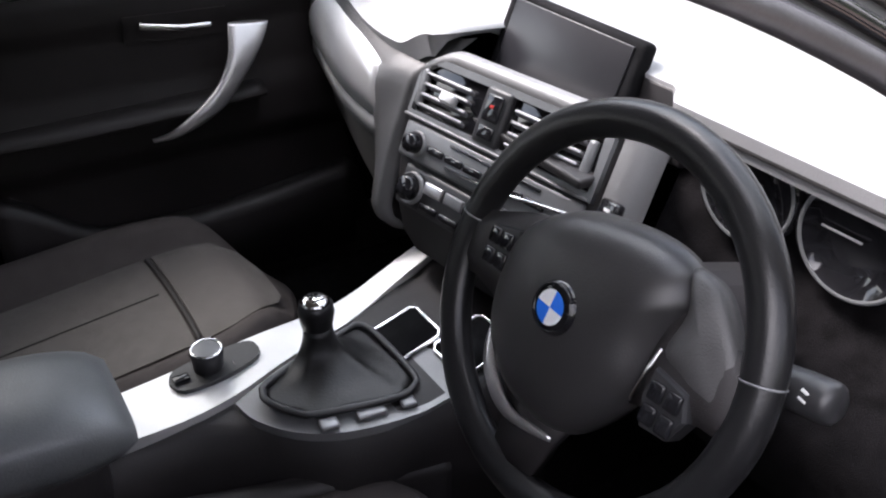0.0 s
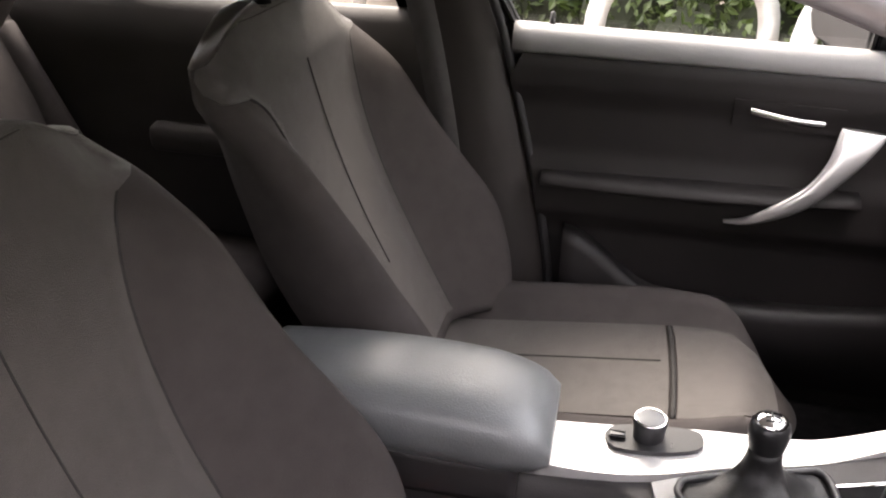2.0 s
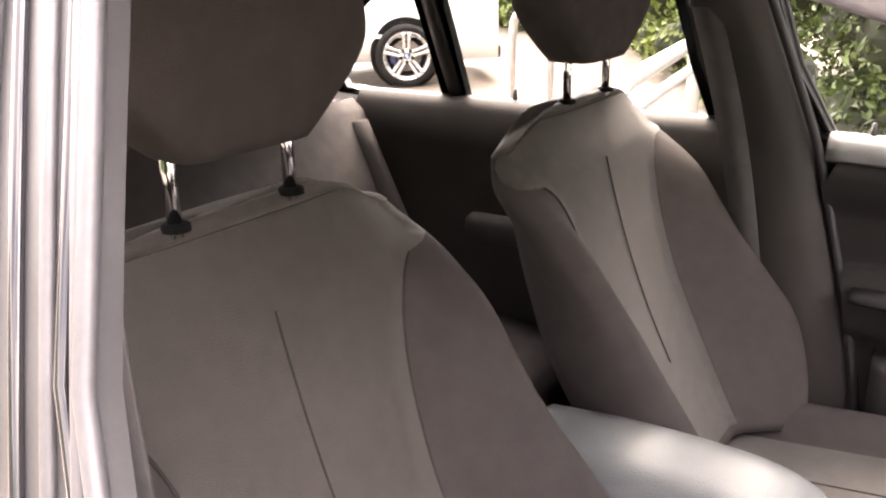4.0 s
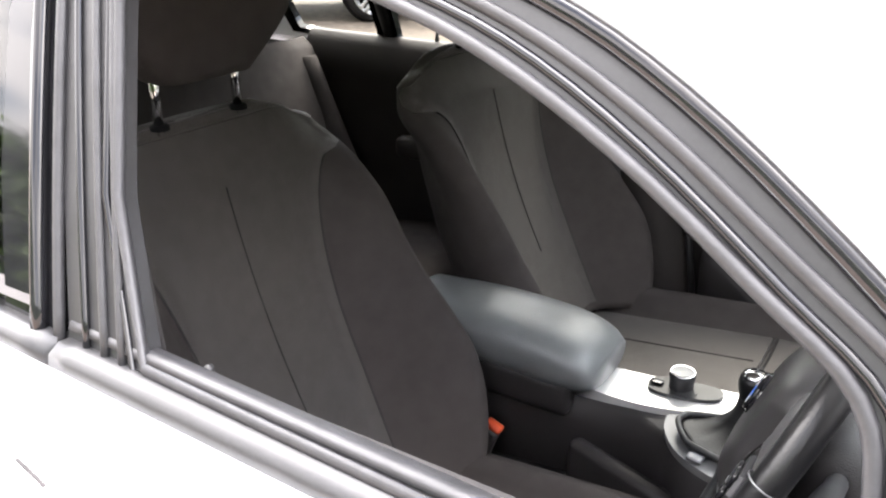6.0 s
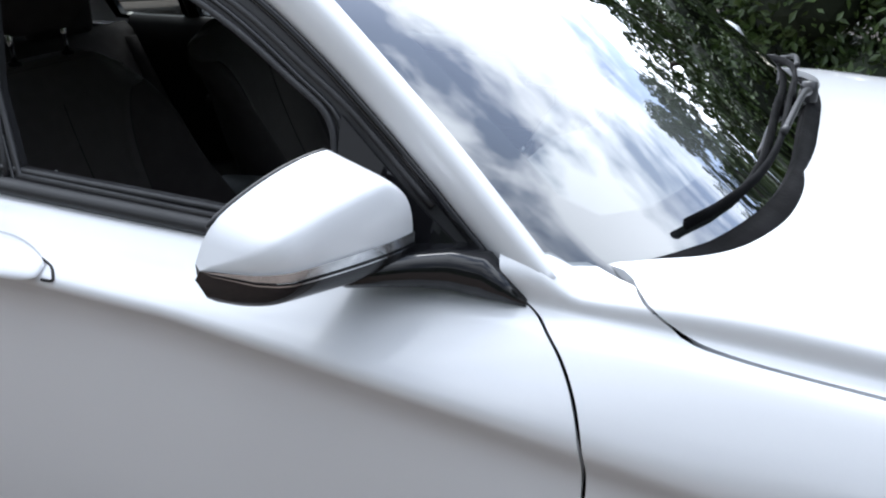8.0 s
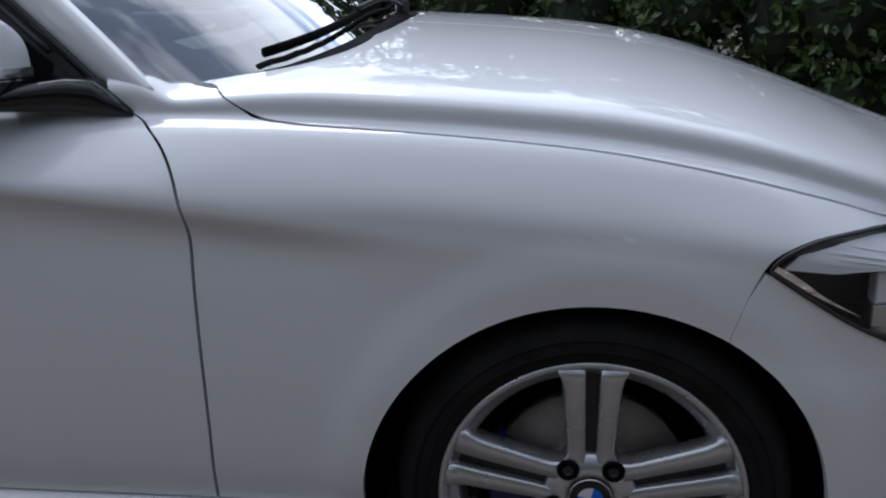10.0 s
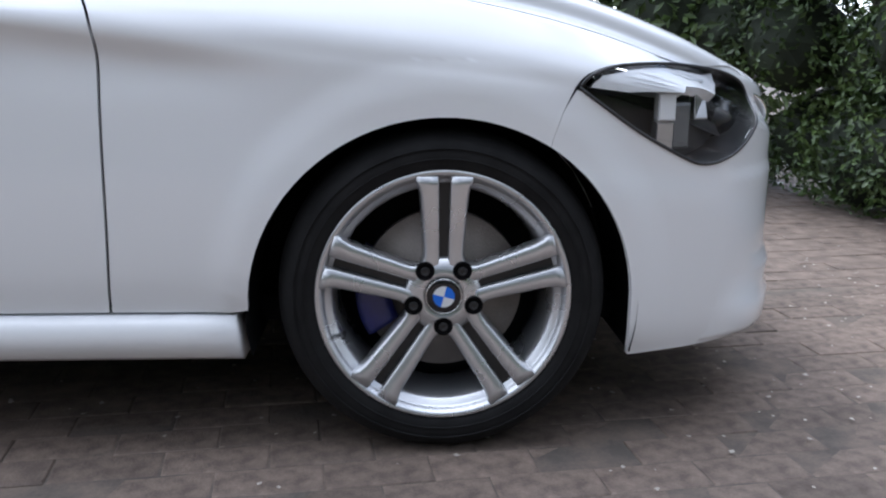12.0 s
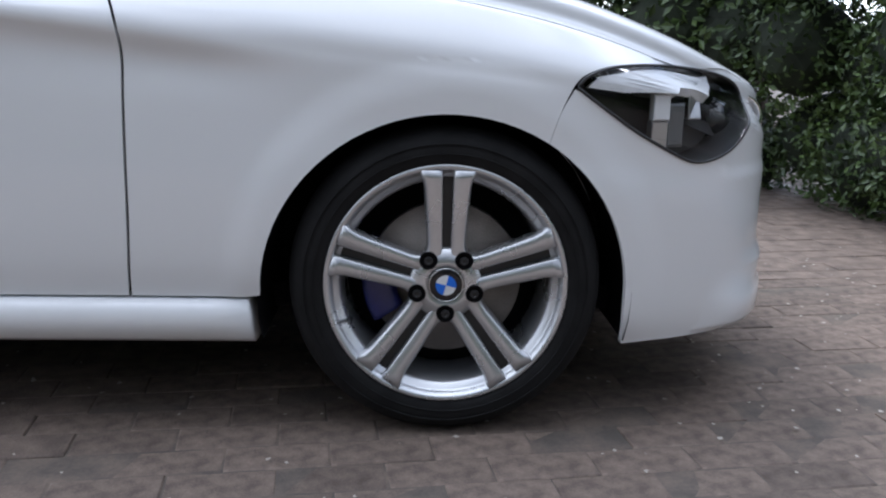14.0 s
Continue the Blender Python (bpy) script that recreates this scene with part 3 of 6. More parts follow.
    part("pillar_trim", sheet(quarter_out, side_glass, 0.04, 0.04, 0.02, 0.003, hole=quarter_win), BLACK_GLOSS, car, mirror=flip)
    part("quarter_window", sheet(quarter_win, side_glass, 0.05, 0.05, 0, -0.004), DARK_GLASS if not flip else WINDOW, car, "small fixed rear quarter glass", mirror=flip)
    part("pillar_trim", sheet(rear_out, side_glass, 0.05, 0.05, 0.02, 0.003, hole=rear_win), BLACK_GLOSS, car, "gloss black pillar trim", mirror=flip)
    part("rear_window", sheet(rear_win, side_glass, 0.05, 0.05, 0, -0.004), DARK_GLASS if not flip else WINDOW, car, "rear door glass", mirror=flip)
    part("pillar_bead", tube([side_glass(-1.706 - 0.30 * t * 0.32, 0.955 + 0.40 * t) + Vector((0, -0.007, 0)) for t in np.linspace(0, 1, 12)], 0.006, 8), SEAL, car, mirror=flip)
    part("pillar_bead", tube([side_glass(-1.735 - 0.30 * t * 0.32, 0.957 + 0.40 * t) + Vector((0, -0.009, 0)) for t in np.linspace(0, 1, 12)], 0.009, 8), BLACK_GLOSS, car, mirror=flip)
    if flip:
        part("front_window", sheet(opening, side_glass, 0.05, 0.05, 0, -0.012), WINDOW, door, "closed front door glass, tinted to dim the view outside")
    # handle
    hx = np.linspace(-1.425, -1.60, 26)

    def skin_out(x, z, out):
        q = body(x, s_at(x, z))
        return q + Vector((0, -out, 0.1 * out))
    rs = []
    for i, x in enumerate(hx):
        t = i / (len(hx) - 1)
        e = math.sin(math.pi * min(max(t, 0.012), 0.988)) ** 0.35
        zc = 0.886 + 0.016 * t
        lift = 0.004 + 0.019 * math.sin(math.pi * t) ** 0.6
        rs.append([skin_out(x, zc + 0.019 * e * math.sin(a), lift * (0.62 + 0.38 * math.cos(a)) + 0.003) for a in np.linspace(0, 2 * math.pi, 17)[:-1]])
    part("door_handle", rings(rs), WHITE, door, "white bow door handle")
    for ends in (((-1.47, 0.9), (-1.44, 0.8955), (-1.414, 0.890), (-1.400, 0.882), (-1.402, 0.8775), (-1.42, 0.877)), ((-1.65, 0.911), (-1.61, 0.9075), (-1.592, 0.905), (-1.578, 0.899))):
        part("handle_gap", tube([skin_out(q.x, q.y, 0.0012) for q in smooth_path([(x, z, 0) for x, z in ends], 5)], 0.0022, 6), SEAM, door, "dark gap round the handle")

    # wing mirror
    wm = new("wing_mirror")
    wm.parent, wm["label"] = car, "wing mirror with white cap"
    wm.scale.y = -1 if flip else 1
    wm.location = (-0.02, 0, 0) if flip else (0, 0, 0)

    def shell(lo, hi, grow=0.0):
        rs = []
        for t in np.linspace(0, 1, 20):
            y = -0.768 - 0.219 * t
            e = math.sqrt(max(0.0, 1 - max(0.0, (t - 0.80) / 0.202) ** 2.4))
            zb = 0.934 + 0.02 * t
            zt = 1.100 - (0.034 * ((0.16 - t) / 0.16) ** 1.6 if t < 0.16 else 0.064 * ((t - 0.16) / 0.84) ** 1.8)
            xr, xf = -0.955 - 0.085 * t, -0.868 - 0.085 * t**1.5
            zc = 0.994 + 0.008 * t
            zb, zt = zc + (zb - zc) * (0.03 + 0.97 * e), zc + (zt - zc) * (0.04 + 0.96 * e)
            mx, hx = xr, (xf - xr) * (0.1 + 0.9 * e) + grow
            ring = []
            for a in np.linspace(lo, hi, 16):
                ca, sa = math.cos(a), math.sin(a)
                h = (zt - zc if sa > 0 else zc - zb) + grow
                fx, fz = abs(ca) ** 0.7, abs(sa) ** 0.75
                if sa > 0 and ca > 0:
                    # front face, fold, then the flatter top
                    q = a / (math.pi / 2)
                    fx = lerp_table(q, (0, 0.3, 0.55, 0.68, 1.0), (1.0, 0.985, 0.90, 0.78, 0.0))
                    fz = lerp_table(q, (0, 0.3, 0.55, 0.68, 1.0), (0.0, 0.34, 0.63, 0.73, 1.0))
                ring.append(Vector((mx + hx * fx * (1 if ca > 0 else -1), y - grow * t, zc + h * fz * (1 if sa > 0 else -1))))
            rs.append(ring)
        rs.append([Vector((mx + hx * 0.4, y - 0.004, zc))] * 16)
        return rs

    part("mirror_cap", rings(shell(-0.03, math.pi / 2), closed=False), WHITE, wm, "white mirror cap")
    part("indicator", rings(shell(-0.15, 0.0, 0.003), closed=False), INDICATOR, wm, "clear indicator strip with bright rim")
    part("indicator_seam", rings(shell(-0.175, -0.145, 0.0045), closed=False), BLACK_GLOSS, wm)
    part("indicator_rim", rings(shell(-0.20, -0.175, 0.005), closed=False), CHROME, wm, "slim chrome edge")
    part("mirror_base", rings(shell(-math.pi / 2, -0.14, 0.004), closed=False), BLACK_GLOSS, wm, "gloss black lower shell")
    part("mirror_back", rings([[Vector((p.x, p.y, p.z)) for p in r] for r in [[rr[0] for rr in shell(math.pi / 2, math.pi * 1.5)], [rr[-1] for rr in shell(math.pi / 2, math.pi * 1.5)]]], closed=False), BLACK_TRIM, wm)
    part("cap_edge", tube([r[-1] + Vector((-0.004, 0, -0.002)) for r in shell(-0.03, math.pi / 2)[:-3]], 0.004, 8), SEAL, wm, "dark edge behind the cap")
    rs = []
    for x, lo, hi, out in ((-0.712, 0.910, 0.922, 0.772), (-0.74, 0.912, 0.948, 0.780), (-0.768, 0.916, 0.971, 0.786), (-0.81, 0.922, 0.976, 0.792), (-0.85, 0.926, 0.972, 0.806), (-0.885, 0.93, 0.968, 0.828), (-0.925, 0.936, 0.964, 0.86)):
        c, h = (lo + hi) / 2, (hi - lo) / 2
        rs.append([Vector((x, -y, z)) for y, z in ((0.70, hi - 0.004), (out - 0.022, hi), (out - 0.008, hi - 0.12 * h), (out, c + 0.3 * h), (out - 0.001, c - 0.4 * h), (out - 0.012, lo + 0.05 * h), (out - 0.05, lo), (0.70, lo))])
    part("mirror_foot", rings(rs), BLACK_GLOSS, wm, "gloss black mirror foot on the door corner")

# lower lip of the bumper
for flip in (False, True):
    rs = []
    for u in np.linspace(0.55, 1.18, 26):
        g = 0.02 * ramp(u, 0.55, 0.75)
        a, b, c = body(u, s_at(u, 0.205)), body(u, s_at(u, 0.255)), body(u, s_at(u, 0.32))
        out = Vector((a.x - 0.2, a.y, 0)).normalized()
        rs.append([a + out * (-0.01) + Vector((0, 0, -0.012)), a + out * g * 0.8 + Vector((0, 0, -0.008)), a + out * g, b + out * g * 0.9, b + out * g * 0.4 + Vector((0, 0, 0.016)), c + out * 0.0008])
    part("bumper_lip", rings(rs, closed=False), WHITE, car, "white moulded bumper lip", mirror=flip)

# bonnet
bonnet_poly = bonnet_rear + bonnet_side[1:]
part("bonnet", sheet([(x, s + ((0.01 + 0.06 * ramp(x, -0.64, -0.56)) if s < 10.9 else 0)) for x, s in bonnet_poly], body, 0.014, 0.08, 0.014, 0.0, both=True), WHITE, car, "white bonnet with raised centre")
part("bonnet_rib", rings([[body(x, 11) + Vector((0, y, 0.0010 - 0.0014 * abs(y) / 0.022)) for y in (-0.022, -0.011, 0.0, 0.011, 0.022)] for x in np.linspace(-0.38, 1.0, 40)], closed=False), WHITE, car)
part("grille", rings([[body(1.13 + 0.04 * t, s) * 1 + Vector((-0.004, 0, 0)) for s in np.linspace(3.2, 9.5, 20)] for t in (0, 1)], closed=False), BLACK_GLOSS, car)

# pillars, windscreen and roof
def screen_edge(w):
    """The windscreen's side edge from its foot to the roof."""
    p = smooth_path([(-0.682, -0.735, 0.953), (-0.83, -0.693, 1.088), (-1.0, -0.645, 1.225), (-1.13, -0.60, 1.318), (-1.19, -0.575, 1.352)], 10)
    i = min(max(int(w * 40), 0), 39)
    return p[i].lerp(p[i + 1], w * 40 - i)


def windscreen(v, w):
    e = screen_edge(min(max(w, -0.1), 1))
    bulge = 1 - abs(v) ** (3.6 - 1.3 * w)
    return Vector((e.x + bulge * (0.262 - 0.14 * w), e.y * -v, e.z + bulge * (0.03 + 0.025 * w)))


glass = part("windscreen", sheet([(-1, -0.08), (1, -0.08), (1, 1), (-1, 1)], windscreen, 0.08, 0.06, 0, inward=Vector((-1, 0, -1))), SCREEN_GLASS, car, "clear raked windscreen reflecting sky")
glass.visible_shadow = False
part("windscreen_border", sheet([(-1, -0.08), (1, -0.08), (1, 1), (-1, 1)], windscreen, 0.05, 0.04, 0, -0.003, hole=[(-0.93, 0.14), (-0.9, 0.095), (-0.82, 0.085), (-0.7, 0.10), (-0.35, 0.125), (0, 0.13), (0.35, 0.125), (0.7, 0.10), (0.82, 0.085), (0.9, 0.095), (0.93, 0.14), (0.94, 0.95), (-0.94, 0.95)], inward=Vector((-1, 0, -1))), BLACK_TRIM, glass, "dark printed border")
pillar_out = smooth_path([(-0.712, 0.913, 0), (-0.773, 0.958, 0), (-0.875, 1.043, 0), (-0.953, 1.106, 0), (-1.054, 1.181, 0), (-1.167, 1.253, 0), (-1.278, 1.303, 0), (-1.43, 1.343, 0)], 6)
for flip in (False, True):
    rs = []
    for i, q in enumerate(pillar_out):
        a = side_glass(q.x, q.y) + Vector((0, -0.004, 0))
        b = screen_edge(min(1, i / (len(pillar_out) - 1) * 1.02))
        ring = [a + Vector((0.0, 0.03, 0.0)), a]
        for t in (0.15, 0.35, 0.6, 0.85, 1.0):
            ring.append(a.lerp(b, t) + Vector((0.5, -0.5, 0.6)) * 0.034 * math.sin(math.pi * min(t + 0.05, 1)))
        ring.append(b + Vector((-0.02, 0.03, -0.02)))
        rs.append(ring)
    rs.insert(0, [p + (p - q) * 0.7 + Vector((0, 0.07, -0.02)) for p, q in zip(rs[0], rs[2])])
    part("windscreen_pillar", rings(rs, closed=False), WHITE, car, "white windscreen pillar", mirror=flip)
    part("pillar_inner", rings([[side_glass(q.x, q.y) + Vector((-0.02, 0.045, -0.02)), screen_edge(min(1, i / (len(pillar_out) - 1) * 1.02)) + Vector((-0.03, 0.02, -0.04)), screen_edge(min(1, i / (len(pillar_out) - 1) * 1.02)) + Vector((-0.01, 0.02, -0.015))] for i, q in enumerate(pillar_out)], closed=False), LINER, car, mirror=flip)


def roof_at(u, v):
    """Roof skin: u from the windscreen back to the tailgate, v from the middle to the rail."""
    x = -1.07 - 2.1 * u - 0.14 * v**2 * (1 - u)
    z = 1.421 - 0.36 * (x + 1.95) ** 2 * (0.28 if x < -1.95 else 0.21) - 0.062 * v**2.5
    half = lerp_table(-x, (1.0, 1.3, 1.9, 2.6, 3.3), (0.575, 0.59, 0.60, 0.585, 0.54))
    return Vector((x, -half * v, z))


part("roof", sheet([(0, 0), (1, 0), (1, 1), (0, 1)], roof_at, 0.04, 0.09, 0.0, 0, both=True, inward=Vector((0, 0, -1))), WHITE, car, "white roof panel")
part("headlining", sheet([(0, 0), (1, 0), (1, 1), (0, 1)], roof_at, 0.06, 0.12, 0.0, -0.03, both=True, inward=Vector((0, 0, -1))), LINER, car, "grey headlining")
for flip in (False, True):
    rs = []
    for x in np.linspace(-1.28, -3.05, 30):
        u = (-1.07 - x) / 2.1
        a = roof_at(u, 1.0)
        zt = lerp_table(-x, (1.28, 1.43, 1.8, 2.1, 2.4, 2.74, 3.05), (1.303, 1.343, 1.364, 1.352, 1.29, 1.11, 1.0))
        b = side_glass(x, zt) + Vector((0, -0.004, 0))
        rs.append([a, a.lerp(b, 0.35) + Vector((0, -0.008, 0.012)), a.lerp(b, 0.7) + Vector((0, -0.009, 0.006)), b, b + Vector((0, 0.04, -0.01))])
    part("roof_rail", rings(rs, closed=False), WHITE, car, "white roof side rail", mirror=flip)
    part("rear_pillar", rings([[Vector((-2.40, -0.74, 0.965)), Vector((-2.7, -0.735, 1.0)), Vector((-2.74, -0.70, 1.1)), Vector((-2.66, -0.665, 1.18)), Vector((-2.3, -0.62, 1.33))], [Vector((-3.42, -0.74, 0.96)), Vector((-3.40, -0.72, 1.02)), Vector((-3.32, -0.68, 1.12)), Vector((-3.22, -0.62, 1.24)), Vector((-3.17, -0.54, 1.30))]], closed=False), WHITE, car, "white rear pillar", mirror=flip)
part("tailgate", rings([[Vector((-3.42, y, 0.35)), Vector((-3.46, y, 0.62)), Vector((-3.43, y, 0.96))] for y in np.linspace(-0.74, 0.74, 9)], closed=False), WHITE, car, "white tailgate")
part("rear_screen", rings([[Vector((-3.42 - 0.01, y, 0.97)), Vector((-3.17, y * 0.74, 1.30))] for y in np.linspace(-0.72, 0.72, 9)], closed=False), WINDOW, car, "rear screen glass")
part("underbody", box(-1.4, 0, 0.24, 3.9, 1.36, 0.06, 0.01), UNDER, car)
part("bulkhead", box(-0.60, 0, 0.6, 0.04, 1.40, 0.66, 0.01), UNDER, car)
for flip in (False, True):
    for cx in (0.0, -2.69):
        rs = [[Vector((cx + 0.372 * math.cos(a), y, 0.29 + 0.37 * math.sin(a))) for a in np.linspace(-0.25, math.pi + 0.25, 30)] for y in (-0.862, -0.80, -0.56)]
        part("wheel_arch_liner", rings(rs, closed=False), UNDER, car, mirror=flip)
        part("wheel_well", lathe([(0.0, -0.56), (0.37, -0.56)], (cx, 0, 0.29), "y", 30), UNDER, car, mirror=flip)

# cowl and wipers
def scuttle_line(v):
    return windscreen(v, -0.03 + 0.065 * max(0.0, 1 - (abs(v) / 0.8) ** 2)) + Vector((0.008, 0, 0.006))


front_edge = [body(u, s) + Vector((0.012, 0, -0.03)) for u, s in bonnet_rear]
front_edge = front_edge + [Vector((p.x, -p.y, p.z)) for p in front_edge[::-1]]
rs = [front_edge, [scuttle_line(p.y / 0.735) + Vector((0.03, 0, -0.012)) for p in front_edge], [scuttle_line(p.y / 0.735) for p in front_edge], [scuttle_line(p.y / 0.735) + Vector((-0.004, 0, -0.012)) for p in front_edge]]
cowl = part("cowl_panel", rings(rs, closed=False), SCUTTLE, car, "black plastic scuttle panel")
for y0, y1, w0, w1 in ((0.12, -0.60, 0.085, 0.02), (0.60, 0.0, 0.045, 0.075)):
    wv = [windscreen((y0 + (y1 - y0) * t) / 0.73, w0 + (w1 - w0) * t + 0.02 * math.sin(math.pi * t)) + Vector((0.010, 0, 0.014)) for t in np.linspace(0, 1, 14)]
    wp = part("wiper", tube(wv, 0.0055, 8, False, 1.6), SCUTTLE, car, "black windscreen wiper")
    part("wiper_arm", tube(smooth_path([wv[0] + Vector((0.03, 0.02, -0.015)), wv[3] + Vector((0.02, 0, 0.012)), wv[7] + Vector((0.004, 0, 0.012))], 6), [0.009] * 4 + [0.006] * 9, 8), BLACK_TRIM, wp)
    part("wiper_pivot", lathe([(0.0, 0.02), (0.014, 0.018), (0.018, 0.0), (0.018, -0.02)], wv[0] + Vector((0.03, 0.02, -0.015)), "z", 16), BLACK_TRIM, wp)


# ---- wheels ----
def build_wheel(at):
    """A wheel with its outer face towards -y, its hub at the place given."""
    w = new("wheel")
    w.parent, w.location, w["label"] = car, at, "silver five-double-spoke alloy wheel"
    prof = [(0.232, 0.01), (0.2385, -0.002), (0.252, -0.007), (0.272, -0.010), (0.288, -0.004), (0.300, 0.006), (0.309, 0.02), (0.3135, 0.04), (0.3145, 0.10), (0.3135, 0.17), (0.305, 0.195), (0.28, 0.21), (0.235, 0.2)]
    tb = lathe(prof, (0, 0, 0), "y", 72)
    for v in tb.verts:
        v.co.z = max(v.co.z, -0.3118)
    ty = part("tyre", tb, TYRE, w, "black low-profile tyre")
    for r in (0.262, 0.281):
        part("tyre_ridge", lathe([(r - 0.0015, -0.0085), (r, -0.0115), (r + 0.0015, -0.0085)], (0, 0, 0), "y", 60), TYRE, ty)
    part("rim", lathe([(0.2415, 0.012), (0.2425, -0.002), (0.2405, -0.006), (0.2355, -0.0065), (0.231, -0.003), (0.226, 0.006), (0.222, 0.012), (0.213, 0.016), (0.207, 0.03), (0.203, 0.08), (0.2, 0.18)], (0, 0, 0), "y", 80), ALLOY, w, "silver rim")
    for k in range(5):
        ang = math.pi / 2 + k * 2 * math.pi / 5
        for sgn in (-1, 1):
            rs = []
            for t in np.linspace(0, 1, 12):
                r = 0.042 + 0.187 * t
                inner = 0.0075 + 0.0035 * t
                outer_w = 0.034 + 0.014 * t + 0.012 * (1 - ramp(t, 0, 0.22)) + 0.010 * ramp(t, 0.86, 1)
                y = 0.013 - 0.016 * ramp(t, 0.0, 1.0) - 0.002
                prof2 = [(inner, y + 0.026), (inner, y + 0.004), (inner + 0.003, y), (outer_w - 0.007, y - 0.0015), (outer_w - 0.002, y + 0.003), (outer_w, y + 0.010), (outer_w + 0.002, y + 0.03)]
                rs.append([Vector((r * math.cos(ang) - sgn * q * math.sin(ang), yy, r * math.sin(ang) + sgn * q * math.cos(ang))) for q, yy in prof2])
            part("spoke", rings(rs), ALLOY, w)
        part("spoke_web", rings([[Vector((r * math.cos(ang) - q * math.sin(ang), 0.026 - 0.012 * (r / 0.23), r * math.sin(ang) + q * math.cos(ang))) for q in (-0.012, 0, 0.012)] for r in (0.05, 0.15, 0.225)], closed=False), BLACK_TRIM, w)
        b = ang + math.pi / 5
        c = (0.06 * math.cos(b), 0, 0.06 * math.sin(b))
        # dark disc proud of the hub, the bolt hole's shade put into its colour
        part("bolt_well_shade", lathe([(0.0185, 0.008), (0.0172, 0.0035), (0.0155, 0.003), (0.0142, 0.0052), (0.0, 0.0052)], c, "y", 20), SCUTTLE, w)
        part("wheel_bolt", lathe([(0.0, 0.0042), (0.0045, 0.0042), (0.006, 0.0022), (0.0085, 0.003), (0.0088, 0.0055)], c, "y", 12), BLACK_TRIM, w, smooth=False)
    part("hub", lathe([(0.0, 0.01), (0.036, 0.010), (0.041, 0.006), (0.046, 0.006), (0.07, 0.013), (0.074, 0.022), (0.07, 0.05)], (0, 0, 0), "y", 50), ALLOY, w)
    cap = part("centre_cap", lathe([(0.0, 0.003), (0.028, 0.0035), (0.033, 0.0045), (0.0345, 0.008), (0.0345, 0.02)], (0, 0, 0), "y", 40), BLACK_GLOSS, w, "round badge with blue and white quarters")
    part("badge_ring", lathe([(0.0325, 0.0045), (0.0335, 0.0025), (0.0345, 0.0045)], (0, 0, 0), "y", 40), CHROME, cap)
    for q in range(4):
        bm = bmesh.new()
        pts = [bm.verts.new((0, 0.0012, 0))] + [bm.verts.new((0.0205 * math.cos(a), 0.0016, 0.0205 * math.sin(a))) for a in np.linspace(q * math.pi / 2 - 0.26, (q + 1) * math.pi / 2 - 0.26, 10)]
        bm.faces.new(pts)
        part("badge_quarter", bm, BLUE if q % 2 == 0 else ENAMEL, cap, smooth=False)
    part("brake_disc", lathe([(0.06, 0.03), (0.075, 0.055), (0.08, 0.062), (0.155, 0.062), (0.157, 0.08), (0.08, 0.084)], (0, 0, 0), "y", 60), DISC, w, "worn iron brake disc")
    rs = [[Vector((r * math.cos(a), y, r * math.sin(a))) for r, y in ((0.10, 0.05), (0.115, 0.04), (0.155, 0.038), (0.168, 0.05), (0.17, 0.10), (0.10, 0.10))] for a in np.linspace(radians(150), radians(212), 14)]
    part("brake_caliper", rings(rs), CALIPER, w, "dark blue brake caliper")
    part("valve", lathe([(0.0, -0.012), (0.004, -0.01), (0.0045, 0.02)], (-0.19, 0.01, -0.078), "y", 10), BLACK_TRIM, w)
    part("wheel_drum", lathe([(0.0, 0.12), (0.2, 0.12), (0.2, 0.18)], (0, 0, 0), "y", 30), UNDER, w)
    return w


front_wheel = build_wheel((0, -0.862, 0.312))
for x, y, turn in ((-2.69, -0.862, 0), (0, 0.862, 180), (-2.69, 0.862, 180)):
    m = copy_thing(front_wheel, pose(x, y, 0.312, 0, 0, turn))

# ---- inside the car ----
tub = thing("cabin_floor", "black carpeted footwells and sills of the car", "carpet")
part("carpet", box(-1.62, 0, 0.285, 2.05, 1.42, 0.03, 0.01), CARPET, tub)
part("tunnel", box(-1.55, -0.05, 0.38, 1.9, 0.2, 0.2, 0.04), CARPET, tub)
part("footwell_front", box(-0.66, 0, 0.52, 0.03, 1.36, 0.5, 0.01, (0, -12, 0)), CARPET, tub)
for y in (-0.72, 0.72):
    part("inner_sill", box(-1.62, y, 0.33, 2.0, 0.08, 0.10, 0.02), PLASTIC, tub)
part("boot_wall", box(-2.98, 0, 0.62, 0.04, 1.3, 0.7, 0.01), CARPET, tub)
part("parcel_shelf", box(-2.98, 0, 0.96, 0.7, 1.3, 0.02, 0.006), CARPET, tub)


def insert_half(h):
    """Half the width of a backrest's centre panel."""
    return lerp_table(h, (0.03, 0.3, 0.5, 0.64, 0.74, 0.82, 0.88, 0.93), (0.115, 0.132, 0.138, 0.149, 0.164, 0.186, 0.216, 0.252))


